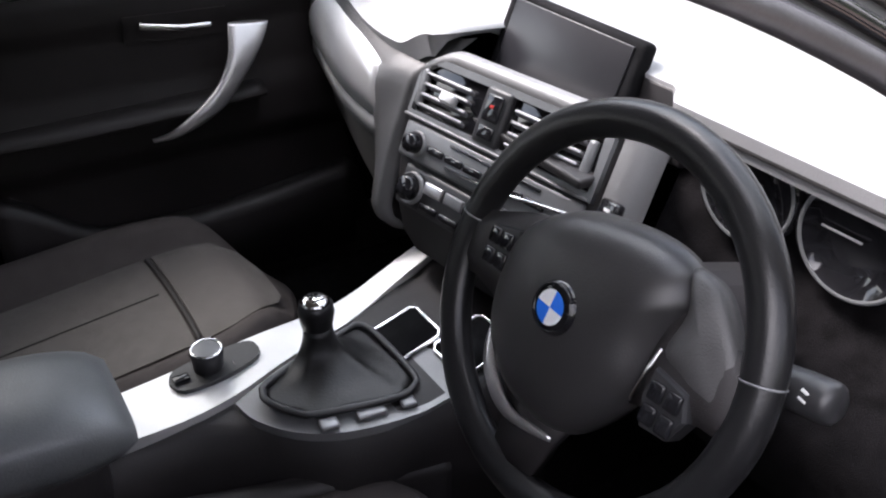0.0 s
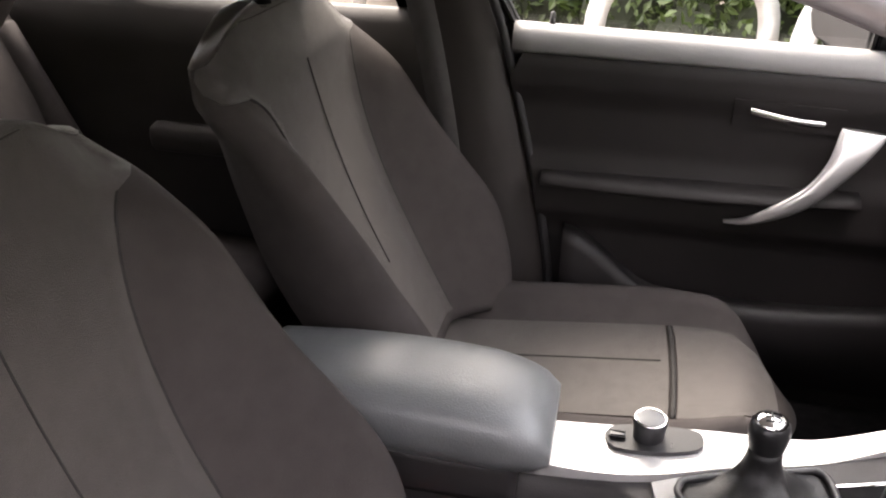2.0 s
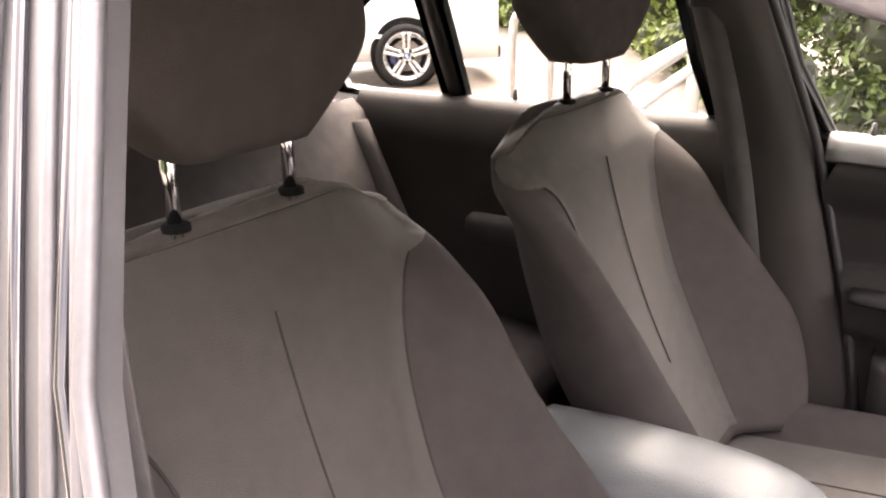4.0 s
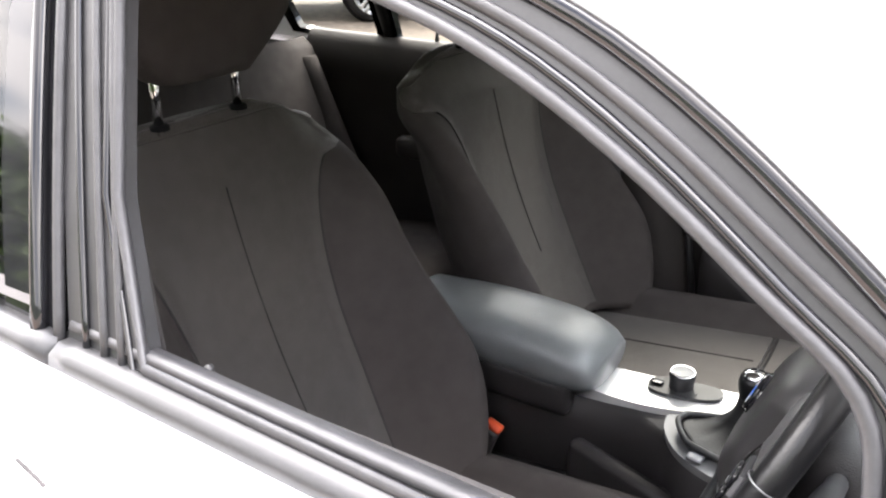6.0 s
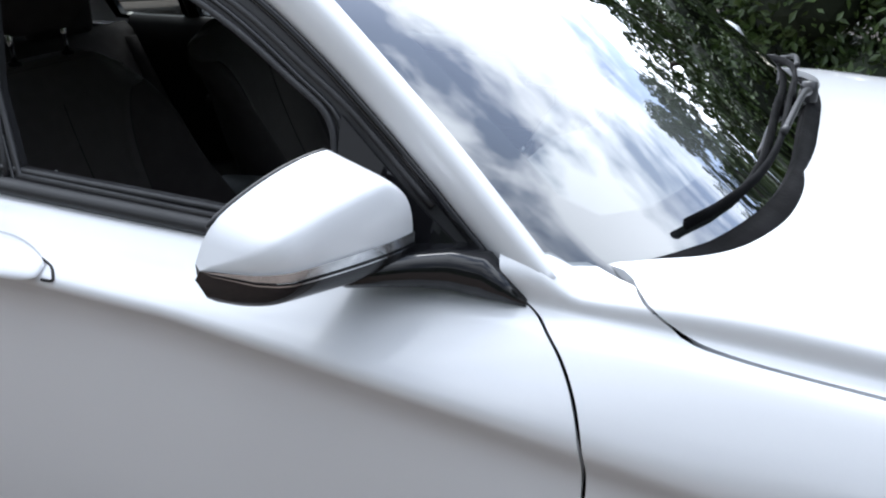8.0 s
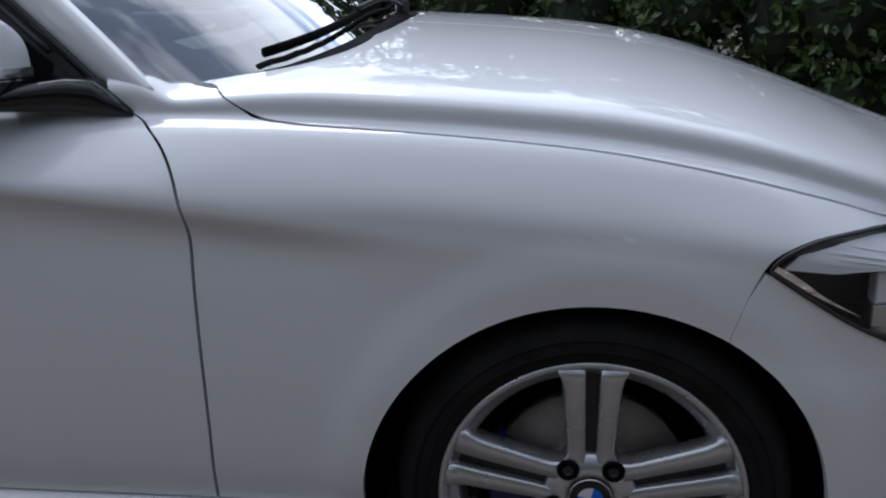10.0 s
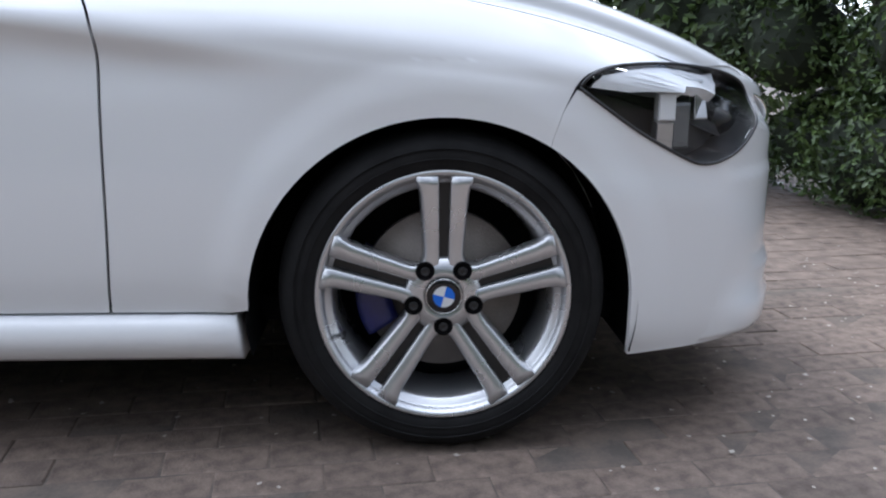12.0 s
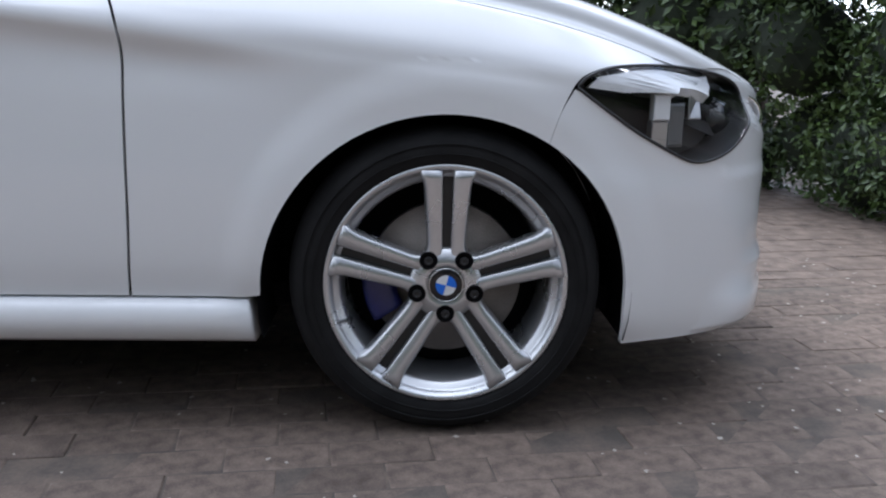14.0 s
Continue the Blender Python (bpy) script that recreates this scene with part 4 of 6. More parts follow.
def seat_front(y, h):
    """Forward face of a backrest: sideways place and height 0 to 1."""
    w = lerp_table(h, (0, 0.15, 0.3, 0.42, 0.56, 0.72, 0.84, 0.92, 1.0), (0.215, 0.256, 0.282, 0.281, 0.270, 0.276, 0.282, 0.278, 0.250))
    bol = lerp_table(h, (0, 0.15, 0.32, 0.45, 0.6, 0.75, 0.88, 1.0), (0.10, 0.135, 0.150, 0.130, 0.098, 0.064, 0.02, 0.0))
    x = -1.655 - 0.235 * h - 0.03 * math.sin(math.pi * h)
    lo = min(insert_half(h), w * 0.9) - 0.02
    return x + bol * ramp(abs(y), lo, w * 0.93) - (0.012 + 0.3 * bol) * ramp(abs(y) / w, 0.90, 1.0) ** 1.5 - 0.012 * ramp(abs(y) / w, 0.3, 1.0) * ramp(h, 0.8, 1.0), w


def cushion_half(t):
    """Half the width of a seat cushion from its rear to its rounded front."""
    return 0.242 * math.sqrt(max(0.0, 1 - (max(0.0, t - 0.56) / 0.455) ** 2.4))


def seat_z(h):
    return 0.50 + 0.563 * h


def build_seat(y0, name, label):
    seat = thing(name, label, "car seat", "front seats", (0, y0, 0))
    rs = []
    for h in np.linspace(0, 1.0, 40):
        f = 1 - ramp(h, 0.86, 1.0) * 0.45
        ring = []
        _, w = seat_front(0, h)

        def droop(t):
            return 0.040 * ramp(abs(t), 0.55, 1.0) * ramp(h, 0.70, 1.0)
        for t in np.linspace(-1, 1, 37):
            x, _ = seat_front(t * w, h)
            ring.append(Vector((x - (1 - f) * 0.03, t * w, seat_z(h) - droop(t))))
        xc, _ = seat_front(0, h)
        edge = ring[0].x
        for t in np.linspace(0.97, -0.97, 17):
            depth = (0.125 * f - 0.01 * ramp(h, 0.6, 1.0)) * (1 - abs(t) ** (5 - 3.2 * ramp(h, 0.35, 0.8))) ** 0.5
            mid = xc + (edge - xc) * abs(t) ** 3 * 0.9
            ring.append(Vector((min(mid - depth, edge - 0.004 if abs(t) > 0.9 else mid - depth), t * w * 1.0, seat_z(h) - droop(t))))
        rs.append(ring)
    mid = sum(rs[-1], Vector()) / len(rs[-1])
    rs += [[mid + (p - mid) * g + Vector((0, 0, up)) for p in rs[-1]] for g, up in ((0.94, 0.008), (0.84, 0.014), (0.6, 0.019), (0.2, 0.021))]
    back = part("backrest", rings(rs), CLOTH, seat, "dark cloth backrest with raised bolsters")
    lift = [[mid + (p - mid) * 1.004 + Vector((0, 0, 0.0012)) for p in r] for r in rs[-5:]]
    part("backrest_top", rings(lift), CLOTH_MID, back, "grey cloth along the top of the backrest")

    def on_back(y, h):
        return Vector((seat_front(y, h)[0] - ramp(h, 0.86, 1.0) * 0.0135, y, seat_z(h) - 0.040 * ramp(abs(y) / seat_front(y, h)[1], 0.55, 1.0) * ramp(h, 0.70, 1.0)))
    half = [(insert_half(h), h) for h in np.linspace(0.03, 0.87, 15)] + [(0.262, 0.92), (0.264, 0.95), (0.256, 0.98), (0.244, 0.999)]
    part("backrest_insert", sheet(half + [(-y, h) for y, h in half[::-1]], on_back, 0.016, 0.03, 0.008, 0.0022, inward=Vector((-1, 0, 0))), CLOTH_MID, back, "lighter grey cloth centre panel")
    for yy in (-1, 0, 1):
        ln = [on_back(yy * insert_half(h), h) + Vector((0.0026 if yy == 0 else 0.001, 0, 0.001)) for h in (np.linspace(0.28, 0.86, 24) if yy == 0 else np.linspace(0.04, 0.87, 40))]
        part("seam", tube(ln, 0.0013 if yy == 0 else 0.002, 6), SEAM, back)
    # cushion
    rs = []
    for t in np.linspace(0, 1, 26):
        x = -1.70 + 0.628 * t
        nose = ramp(t, 0.80, 1.0)
        w = cushion_half(t)
        ring = []
        for q in np.linspace(-1, 1, 23):
            bol = (0.052 - 0.016 * t) * ramp(abs(q), 0.58, 0.8) - 0.035 * ramp(abs(q), 0.88, 1.0)
            ring.append(Vector((x - 0.02 * q * q * t, q * w, 0.475 + 0.07 * t - 0.075 * nose**2 + bol * (1 - nose))))
        for q in np.linspace(1, -1, 9):
            ring.append(Vector((x - 0.05 * nose, q * w * 0.96, 0.37 + 0.045 * nose)))
        rs.append(ring)
    cush = part("cushion", rings(rs), CLOTH, seat, "dark cloth seat cushion with side bolsters")

    def on_cush(y, x):
        t = (x + 1.70) / 0.628
        w = cushion_half(t)
        q = y / w
        nose = ramp(t, 0.80, 1.0)
        return Vector((x - 0.02 * q * q * t, y, 0.475 + 0.07 * t - 0.075 * nose**2 + ((0.052 - 0.016 * t) * ramp(abs(q), 0.58, 0.8) - 0.035 * ramp(abs(q), 0.88, 1.0)) * (1 - nose)))
    part("cushion_insert", sheet([(-0.136, -1.66), (0.136, -1.66), (0.136, -1.277), (-0.136, -1.277)], on_cush, 0.02, 0.03, 0.008, 0.006, inward=Vector((0, 0, -1))), CLOTH_MID, cush, "lighter grey cloth panel")
    part("thigh_panel", sheet([(-0.136, -1.263), (0.136, -1.263), (0.132, -1.21), (0.118, -1.165), (0.09, -1.13), (0.05, -1.112), (-0.05, -1.112), (-0.09, -1.13), (-0.118, -1.165), (-0.132, -1.21)], on_cush, 0.02, 0.02, 0.008, 0.006, inward=Vector((0, 0, -1))), CLOTH_MID, cush, "lighter grey front panel")
    part("seam", tube([on_cush(y, -1.270) + Vector((0, 0, 0.003)) for y in np.linspace(-0.134, 0.134, 14)], 0.0045, 6), SEAM, cush)
    part("seam", tube([on_cush(0.02, x) + Vector((0, 0, 0.0065)) for x in np.linspace(-1.64, -1.29, 14)], 0.0016, 6), SEAM, cush)
    part("seat_base", box(-1.43, 0, 0.35, 0.44, 0.40, 0.11, 0.02), PLASTIC, seat)
    part("side_cover", box(-1.5, 0.235 if y0 > 0 else -0.235, 0.42, 0.42, 0.03, 0.09, 0.012), PLASTIC, seat)
    # headrest
    rs = []
    for t in np.linspace(0, 1, 18):
        z = 1.136 + 0.205 * t
        e = math.sin(math.pi * min(max(0.1 + 0.82 * t, 0), 1)) ** 0.42
        w, d = (0.122 + 0.043 * ramp(t, 0, 0.45)) * e, 0.056 * e + 0.008
        ring = []
        for k in range(28):
            a = 2 * math.pi * k / 28
            ca, sa = math.cos(a), math.sin(a)
            ring.append(Vector((-1.912 - 0.015 * t + d * abs(ca) ** 0.6 * (1 if ca > 0 else -1) + 0.012 * sa * sa, w * abs(sa) ** 0.55 * (1 if sa > 0 else -1), z)))
        rs.append(ring)
    part("headrest", rings(rs), CLOTH, seat, "dark cloth headrest")
    for yy in (-0.070, 0.070):
        part("headrest_post", tube([(-1.905, yy, 1.070), (-1.906, yy, 1.18)], 0.0065, 12), CHROME, seat, "chrome post")
        part("post_socket", lathe([(0.0, 0.003), (0.010, 0.003), (0.0125, 0.0015), (0.013, -0.004)], (-1.904, yy, 1.080), "z", 18), SCUTTLE, seat)
    return seat


build_seat(-0.364, "front_seat", "dark cloth driver's seat with ribbed grey centre")
build_seat(0.376, "front_seat", "dark cloth passenger seat with pale sheen on centre")
buckle = thing("seat_belt_buckle", "black buckle with orange-red release beside driver's seat", "buckle")
part("buckle_body", box(-1.60, -0.10, 0.505, 0.03, 0.02, 0.09, 0.006, (0, 20, 0)), PLASTIC, buckle)
part("release_button", box(-1.582, -0.098, 0.552, 0.03, 0.017, 0.013, 0.004, (0, 20, 0)), ORANGE, buckle, "orange-red button")

bench = thing("rear_bench", "dark cloth rear bench with grey side bolster", "car seat")
rs = [[Vector((x, y, z)) for x, z in ((-2.05, 0.40), (-2.03, 0.47), (-2.07, 0.52), (-2.2, 0.535), (-2.45, 0.50), (-2.5, 0.40))] for y in np.linspace(-0.66, 0.66, 14)]
part("bench_cushion", rings(rs), CLOTH, bench)
rs = [[Vector((x - 0.02 * abs(y) / 0.66, y, z)) for x, z in ((-2.44, 0.46), (-2.42, 0.55), (-2.50, 0.80), (-2.57, 0.96), (-2.60, 0.985), (-2.66, 0.97), (-2.62, 0.46))] for y in np.linspace(-0.66, 0.66, 14)]
part("bench_back", rings(rs), CLOTH, bench)
for y in (-0.38, 0.38):
    part("bench_headrest", box(-2.63, y, 1.03, 0.08, 0.24, 0.12, 0.035, None, 4), CLOTH, bench)
for y in (-0.63, 0.63):
    part("side_bolster", rings([[Vector((-2.40 - 0.2 * t + 0.06 * math.cos(a) * (1 - 0.3 * t), y + 0.03 * math.sin(a), 0.5 + 0.44 * t)) for a in np.linspace(0, 2 * math.pi, 14)[:-1]] for t in np.linspace(0, 1, 8)]), CLOTH, bench, "dark side bolster")

# left-hand trims: door cards, pillars, belts
for flip in (False, True):
    trim = thing("door_card", "dark moulded inner door panel with " + ("silver pull handle" if flip else "dark grained skin"), "door panel")
    if not flip:
        trim.scale.y = -1

    def card(x, z):
        d = 0.0
        d += 0.055 * ramp(z, 0.955, 0.90) * 0.3
        y = 0.70 - 0.028 * ramp(0.985 - z, 0.0, 0.06) + 0.012 * ramp(0.90 - z, 0, 0.05) - 0.012 * ramp(0.78 - z, 0, 0.06) + 0.02 * ramp(0.66 - z, 0, 0.05)
        return Vector((x, y, z))
    part("panel_upper", sheet([(-0.80, 0.60), (-0.72, 0.80), (-0.80, 0.925), (-1.0, 0.94), (-1.58, 0.945), (-1.60, 0.90), (-1.54, 0.70), (-1.50, 0.30), (-0.72, 0.30)], card, 0.03, 0.012, 0.02, inward=Vector((0, 1, 0))), DOORSKIN, trim, "dark grained upper panel")
    part("window_ledge", rings([[Vector((x, y, z + 0.025 * (-(x + 1.1)) * 0.6 - (0 if flip else 0.034))) for y, z in ((0.735, 0.972), (0.715, 0.985), (0.695, 0.984), (0.682, 0.972), (0.676, 0.945), (0.70, 0.93))] for x in np.linspace(-0.965, -1.60, 20)]), DASH, trim, "soft grey window ledge")
    part("sail_trim", rings([[Vector((x, y, z)) for x, z in ((-0.985, 0.93), (-0.975, 0.985), (-0.93, 1.02), (-0.84, 0.965), (-0.80, 0.93))] for y in (0.735, 0.705, 0.700)]), BLACK_TRIM, trim, "dark mirror corner cover")
    part("lock_pin", lathe([(0.0, 0.028), (0.004, 0.026), (0.005, 0.012), (0.0075, 0.0), (0.0075, -0.01)], (-1.535, 0.712, 0.985 - (0 if flip else 0.03)), "z", 12), BLACK_TRIM, trim, "black lock pin")
    rs = []
    for x in np.linspace(-0.98, -1.53, 30):
        t = (x + 0.98) / -0.55
        dep = 0.038 * math.sin(math.pi * min(1, max(0.03, 0.08 + 0.86 * t))) ** 0.5
        zz = 0.735 - 0.012 * t
        rs.append([Vector((x, y, z)) for y, z in ((0.70, zz + 0.012), (0.66 - dep * 0.6, zz + 0.008), (0.655 - dep, zz - 0.003), (0.658 - dep, zz - 0.010), (0.69 - dep * 0.3, zz - 0.024), (0.705, zz - 0.04))])
    part("door_armrest", rings(rs), DOORSKIN, trim, "padded door armrest")
    pull = smooth_path([(-1.200, 0.640, 0.681), (-1.165, 0.624, 0.692), (-1.118, 0.614, 0.719), (-1.073, 0.614, 0.752), (-1.037, 0.622, 0.796), (-1.014, 0.634, 0.832), (-0.999, 0.650, 0.862)], 6)
    rs = []
    for i, p in enumerate(pull):
        t = i / (len(pull) - 1)
        hw, th = 0.004 + 0.013 * ramp(t, 0.0, 0.5) + 0.021 * ramp(t, 0.45, 1.0) ** 1.4, 0.004 + 0.006 * ramp(t, 0.0, 0.4)
        d = (pull[min(i + 1, len(pull) - 1)] - pull[max(i - 1, 0)]).normalized()
        across = Vector((d.z, 0, -d.x)).lerp(Vector((1, 0, -0.08)), ramp(t, 0.55, 0.95)).normalized()
        rs.append([p + across * (hw * abs(math.cos(a)) ** 0.75 * (1 if math.cos(a) > 0 else -1)) + Vector((0, th * math.sin(a), 0)) for a in np.linspace(0, 2 * math.pi, 19)[:-1]])
    part("pull_handle", rings(rs), SATIN, trim, "satin silver pull handle")
    part("door_latch", tube(smooth_path([(-1.185, 0.668, 0.877), (-1.12, 0.655, 0.869), (-1.06, 0.668, 0.862)], 8), 0.0065, 10, False, 0.7, (0, 1, 0)), CHROME, trim, "chrome door release")
    part("latch_cup", sheet([(-1.21, 0.845), (-1.21, 0.895), (-1.03, 0.89), (-1.02, 0.84)], card, 0.03, 0.02, 0.004, 0.003, inward=Vector((0, 1, 0))), DOORSKIN, trim)
    rs = []
    for x in np.linspace(-0.80, -1.48, 24):
        t = (x + 0.80) / -0.68
        zz = 0.53 - 0.03 * math.sin(math.pi * t) + 0.09 * ramp(t, 0.72, 1)
        rs.append([Vector((x, y, z)) for y, z in ((0.705, zz), (0.66, zz + 0.006), (0.645, zz), (0.642, zz - 0.02), (0.66, 0.34), (0.70, 0.33))])
    part("door_pocket", rings(rs), PLASTIC, trim, "moulded door pocket")

    rear = thing("rear_door_card", "dark inner rear door panel below the window", "door panel")
    if not flip:
        rear.scale.y = -1
    part("rear_panel", rings([[Vector((x, y, z)) for y, z in ((0.735, 0.99), (0.71, 1.003), (0.69, 1.0), (0.672, 0.975), (0.668, 0.90), (0.685, 0.84), (0.66, 0.74), (0.69, 0.68), (0.70, 0.35))] for x in np.linspace(-1.74, -2.62, 16)], closed=False), PILLAR, rear)
    part("rear_armrest", box(-2.1, 0.665, 0.73, 0.42, 0.06, 0.06, 0.025, None, 3), PILLAR, rear)
    part("quarter_post", tube([(-2.365, 0.715, 0.985), (-2.38, 0.66, 1.14), (-2.388, 0.60, 1.30)], 0.02, 8, False, 0.6), BLACK_TRIM, rear, "black quarter-light post")
    part("lock_pin", lathe([(0.0, 0.025), (0.004, 0.023), (0.006, 0.0), (0.006, -0.01)], (-2.22, 0.708, 1.0), "z", 10), BLACK_TRIM, rear)

    bp = thing("door_pillar", "dark centre pillar trim with bright door seal", "pillar")
    if not flip:
        bp.scale.y = -1
    rs = []
    for t in np.linspace(0, 1, 20):
        z = 0.32 + 1.02 * t
        yy = 0.70 - 0.33 * max(0, z - 0.96) - 0.012
        xf = lerp_table(z, (0.32, 0.55, 0.95, 1.34), (-1.50, -1.515, -1.615, -1.74)) - (0.0 if flip else 0.06)
        wd = lerp_table(z, (0.32, 0.55, 0.95, 1.34), (0.26, 0.22, 0.14, 0.12))
        rs.append([Vector((xf, yy + 0.03, z)), Vector((xf - 0.01, yy - 0.012, z)), Vector((xf - wd * 0.4, yy - 0.03, z)), Vector((xf - wd, yy - 0.012, z)), Vector((xf - wd - 0.01, yy + 0.03, z))])
    part("pillar_panel", rings(rs, closed=False), PILLAR, bp)
    for off, mt, rad in ((0.006, SEAL, 0.008), (-0.016, SATIN, 0.0028)):
        part("door_seal", tube([(lerp_table(z, (0.32, 0.55, 0.95, 1.34), (-1.50, -1.515, -1.615, -1.74)) + off - (0.0 if flip else 0.06), 0.70 - 0.33 * max(0, z - 0.96) - 0.012 - 0.002, z) for z in np.linspace(0.53 if mt == SATIN else 0.35, 1.32, 24)], rad, 8), mt, bp, "thin bright edge" if mt == SATIN else "")
    part("belt_strap", rings([[Vector((x + d, y - 0.003 * e, z)) for d, e in ((-0.024, 0), (0.024, 0), (0.024, 1), (-0.024, 1))] for x, y, z in smooth_path([(-1.80, 0.59, 1.22), (-1.745, 0.62, 1.0), (-1.70, 0.635, 0.75), (-1.66, 0.64, 0.42)], 6)]), BELT, bp, "dark grey webbing strap")
    part("belt_guide", box(-1.80, 0.595, 1.235, 0.05, 0.02, 0.07, 0.008), PLASTIC, bp)

# ---- dashboard ----
dash = thing("dashboard", "dark grey soft dashboard with air vents, top toned pale as if sunlit", "dashboard")


def dash_top(x, y):
    rear = dash_rear(y)
    z = 0.992 - 0.018 * ramp(y, 0.05, 0.35) - 0.012 * ramp(x, -0.78, -0.55)
    z -= (0.012 + 0.024 * ramp(y, 0.13, 0.2)) * (1 - ramp(x - rear, 0.0, 0.05)) ** 2
    return Vector((x, y, z))


def face_x(y):
    return lerp_table(y, (0.10, 0.2, 0.33, 0.45, 0.6, 0.70), (-0.97, -0.982, -0.962, -0.93, -0.885, -0.855))


def recess(y):
    """The sunk place in the middle of the dash where the screen stands."""
    return ramp(y, -0.215, -0.175) * (1 - ramp(y, 0.085, 0.122))


def dash_rear(y):
    if y < 0.08:
        return -0.843 + 0.038 * recess(y)
    return (face_x(y) + 0.03) * (1 - recess(y)) - 0.805 * recess(y)


ys = np.linspace(-0.695, 0.695, 113)
skin = [(-0.475 - 0.25 * (abs(y) / 0.7) ** 3.4, y) for y in ys] + [(dash_rear(y), y) for y in ys[::-1]]
# top skin carries its sunlit brightness in the base colour
part("dash_top", sheet(skin, dash_top, 0.02, 0.025, 0.03, inward=Vector((0, 0, -1))), DASH, dash, "soft grained top, daylight painted into its pale tone")


def face_dip(z):
    """How far the passenger's dash face lies behind its foremost line at a height."""
    return lerp_table(z, (0.55, 0.60, 0.74, 0.78, 0.83, 0.90, 0.925, 0.958), (0.18, 0.07, 0.024, 0.016, 0.002, 0.0, 0.026, 0.095))


rs = [[Vector((face_x(y) + face_dip(z), y, z)) for z in (0.958, 0.945, 0.928, 0.915, 0.90, 0.865, 0.83, 0.80, 0.78, 0.74, 0.67, 0.60, 0.55)] for y in np.linspace(0.225, 0.695, 24)]
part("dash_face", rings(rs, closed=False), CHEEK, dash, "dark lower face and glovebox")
rs, lip = [], []
for y in np.linspace(0.197, 0.668, 40):
    r = face_x(y) - 0.006
    up = lerp_table(y, (0.197, 0.206, 0.225, 0.26, 0.315, 0.45, 0.55, 0.668), (0.872, 0.905, 0.920, 0.929, 0.934, 0.932, 0.924, 0.875))
    lo = lerp_table(y, (0.197, 0.22, 0.33, 0.448, 0.668), (0.842, 0.839, 0.828, 0.818, 0.812))
    m, hh = (up + lo) / 2, (up - lo) / 2
    rs.append([Vector((r + 0.018, y, up)), Vector((r + 0.006, y, m + hh * 0.93)), Vector((r - 0.002, y, m + hh * 0.4)), Vector((r - 0.003, y, m - hh * 0.3)), Vector((r, y, m - hh * 0.94)), Vector((r + 0.018, y, lo))])
    lip.append([Vector((r + 0.02, y, lo - 0.003)), Vector((r + 0.001, y, lo - 0.006)), Vector((r + 0.002, y, lo - 0.03)), Vector((r + 0.022, y, lo - 0.038))])
part("trim_lip", rings(lip, closed=False), PALE, dash, "grey lip below the trim strip")
part("dash_trim", rings(rs, closed=False), SILVER_TRIM, dash, "pale silver trim strip before the passenger")
rs = [[Vector((x, y, z)) for x, z in ((-0.78, 0.99), (-0.79, 0.90), (-0.83, 0.80), (-0.93, 0.77), (-0.91, 0.66), (-0.80, 0.60))] for y in np.linspace(-0.69, -0.20, 8)]
part("driver_lower_panel", rings(rs, closed=False), CARPET, dash, "black lower panel")
part("dash_end", box(-0.80, 0.705, 0.80, 0.20, 0.02, 0.34, 0.008), PLASTIC, dash)
part("dash_end", box(-0.80, -0.705, 0.80, 0.20, 0.02, 0.34, 0.008), PLASTIC, dash)

rs = []
for z in np.linspace(0.958, 0.69, 24):
    t = (0.958 - z) / 0.318
    under = 1 - ramp(z, 0.69, 0.755)
    xe = -0.981 + 0.445 * (z - 0.876) * (1 if z < 0.876 else 0.8)
    ring = []
    for y in (0.25, 0.235, 0.22, 0.205, 0.19, 0.175, 0.16, 0.148, 0.136):
        k = ramp(0.235 - y, 0.0, 0.085)
        fx = face_x(y) + face_dip(z)
        ring.append(Vector((fx * (1 - k) + xe * k - 0.006 * math.sin(math.pi * k) + 0.12 * under**2 + 0.07 * k * ramp(z, 0.918, 0.962), y - 0.045 * ramp(t, 0.3, 1.0) - 0.03 * under, z)))
    ring.append(ring[-1] + Vector((0.02, -0.003, 0)))
    rs.append(ring)
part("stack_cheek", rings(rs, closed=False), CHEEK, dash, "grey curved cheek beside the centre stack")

# instrument binnacle
for yy, rr in ((-0.445, 0.058), (-0.315, 0.058)):
    part("gauge", lathe([(0.0, 0.0), (rr - 0.006, 0.0), (rr, -0.012), (rr + 0.005, -0.013), (rr + 0.006, 0.004)], (-0.815, yy, 0.915), "x", 40), BLACK_GLOSS, dash, "round dial with fine bright ring")
    part("gauge_ring", lathe([(rr - 0.001, -0.0125), (rr + 0.0015, -0.0145), (rr + 0.004, -0.0125)], (-0.815, yy, 0.915), "x", 44), HOODGREY, dash)
    part("gauge_needle", box(-0.820, yy + 0.018, 0.915, 0.002, 0.045, 0.002, 0), ICON, dash)
part("binnacle_hood", rings([[Vector((x, y, z)) for x, z in ((-0.832, 0.955), (-0.844, 0.962), (-0.838, 0.969), (-0.80, 0.965))] for y in np.linspace(-0.57, -0.21, 14)], closed=False), PLASTIC, dash)

# centre stack, turned a little to the driver
stack = thing("centre_stack", "black centre stack with vents, radio and heater knobs", "car console")
stack.location, stack.rotation_euler = (-0.953, -0.02, 0.876), (0, radians(24), radians(8))
hull = ((0.10, 0.086), (0.135, 0.078), (0.153, 0.05), (0.156, 0.0), (0.145, -0.07), (0.128, -0.115), (0.095, -0.15), (0.06, -0.165))
hull_r = ((-0.165, 0.086), (-0.178, 0.075), (-0.182, 0.05), (-0.182, 0.0), (-0.178, -0.07), (-0.165, -0.115), (-0.15, -0.15), (-0.14, -0.165))
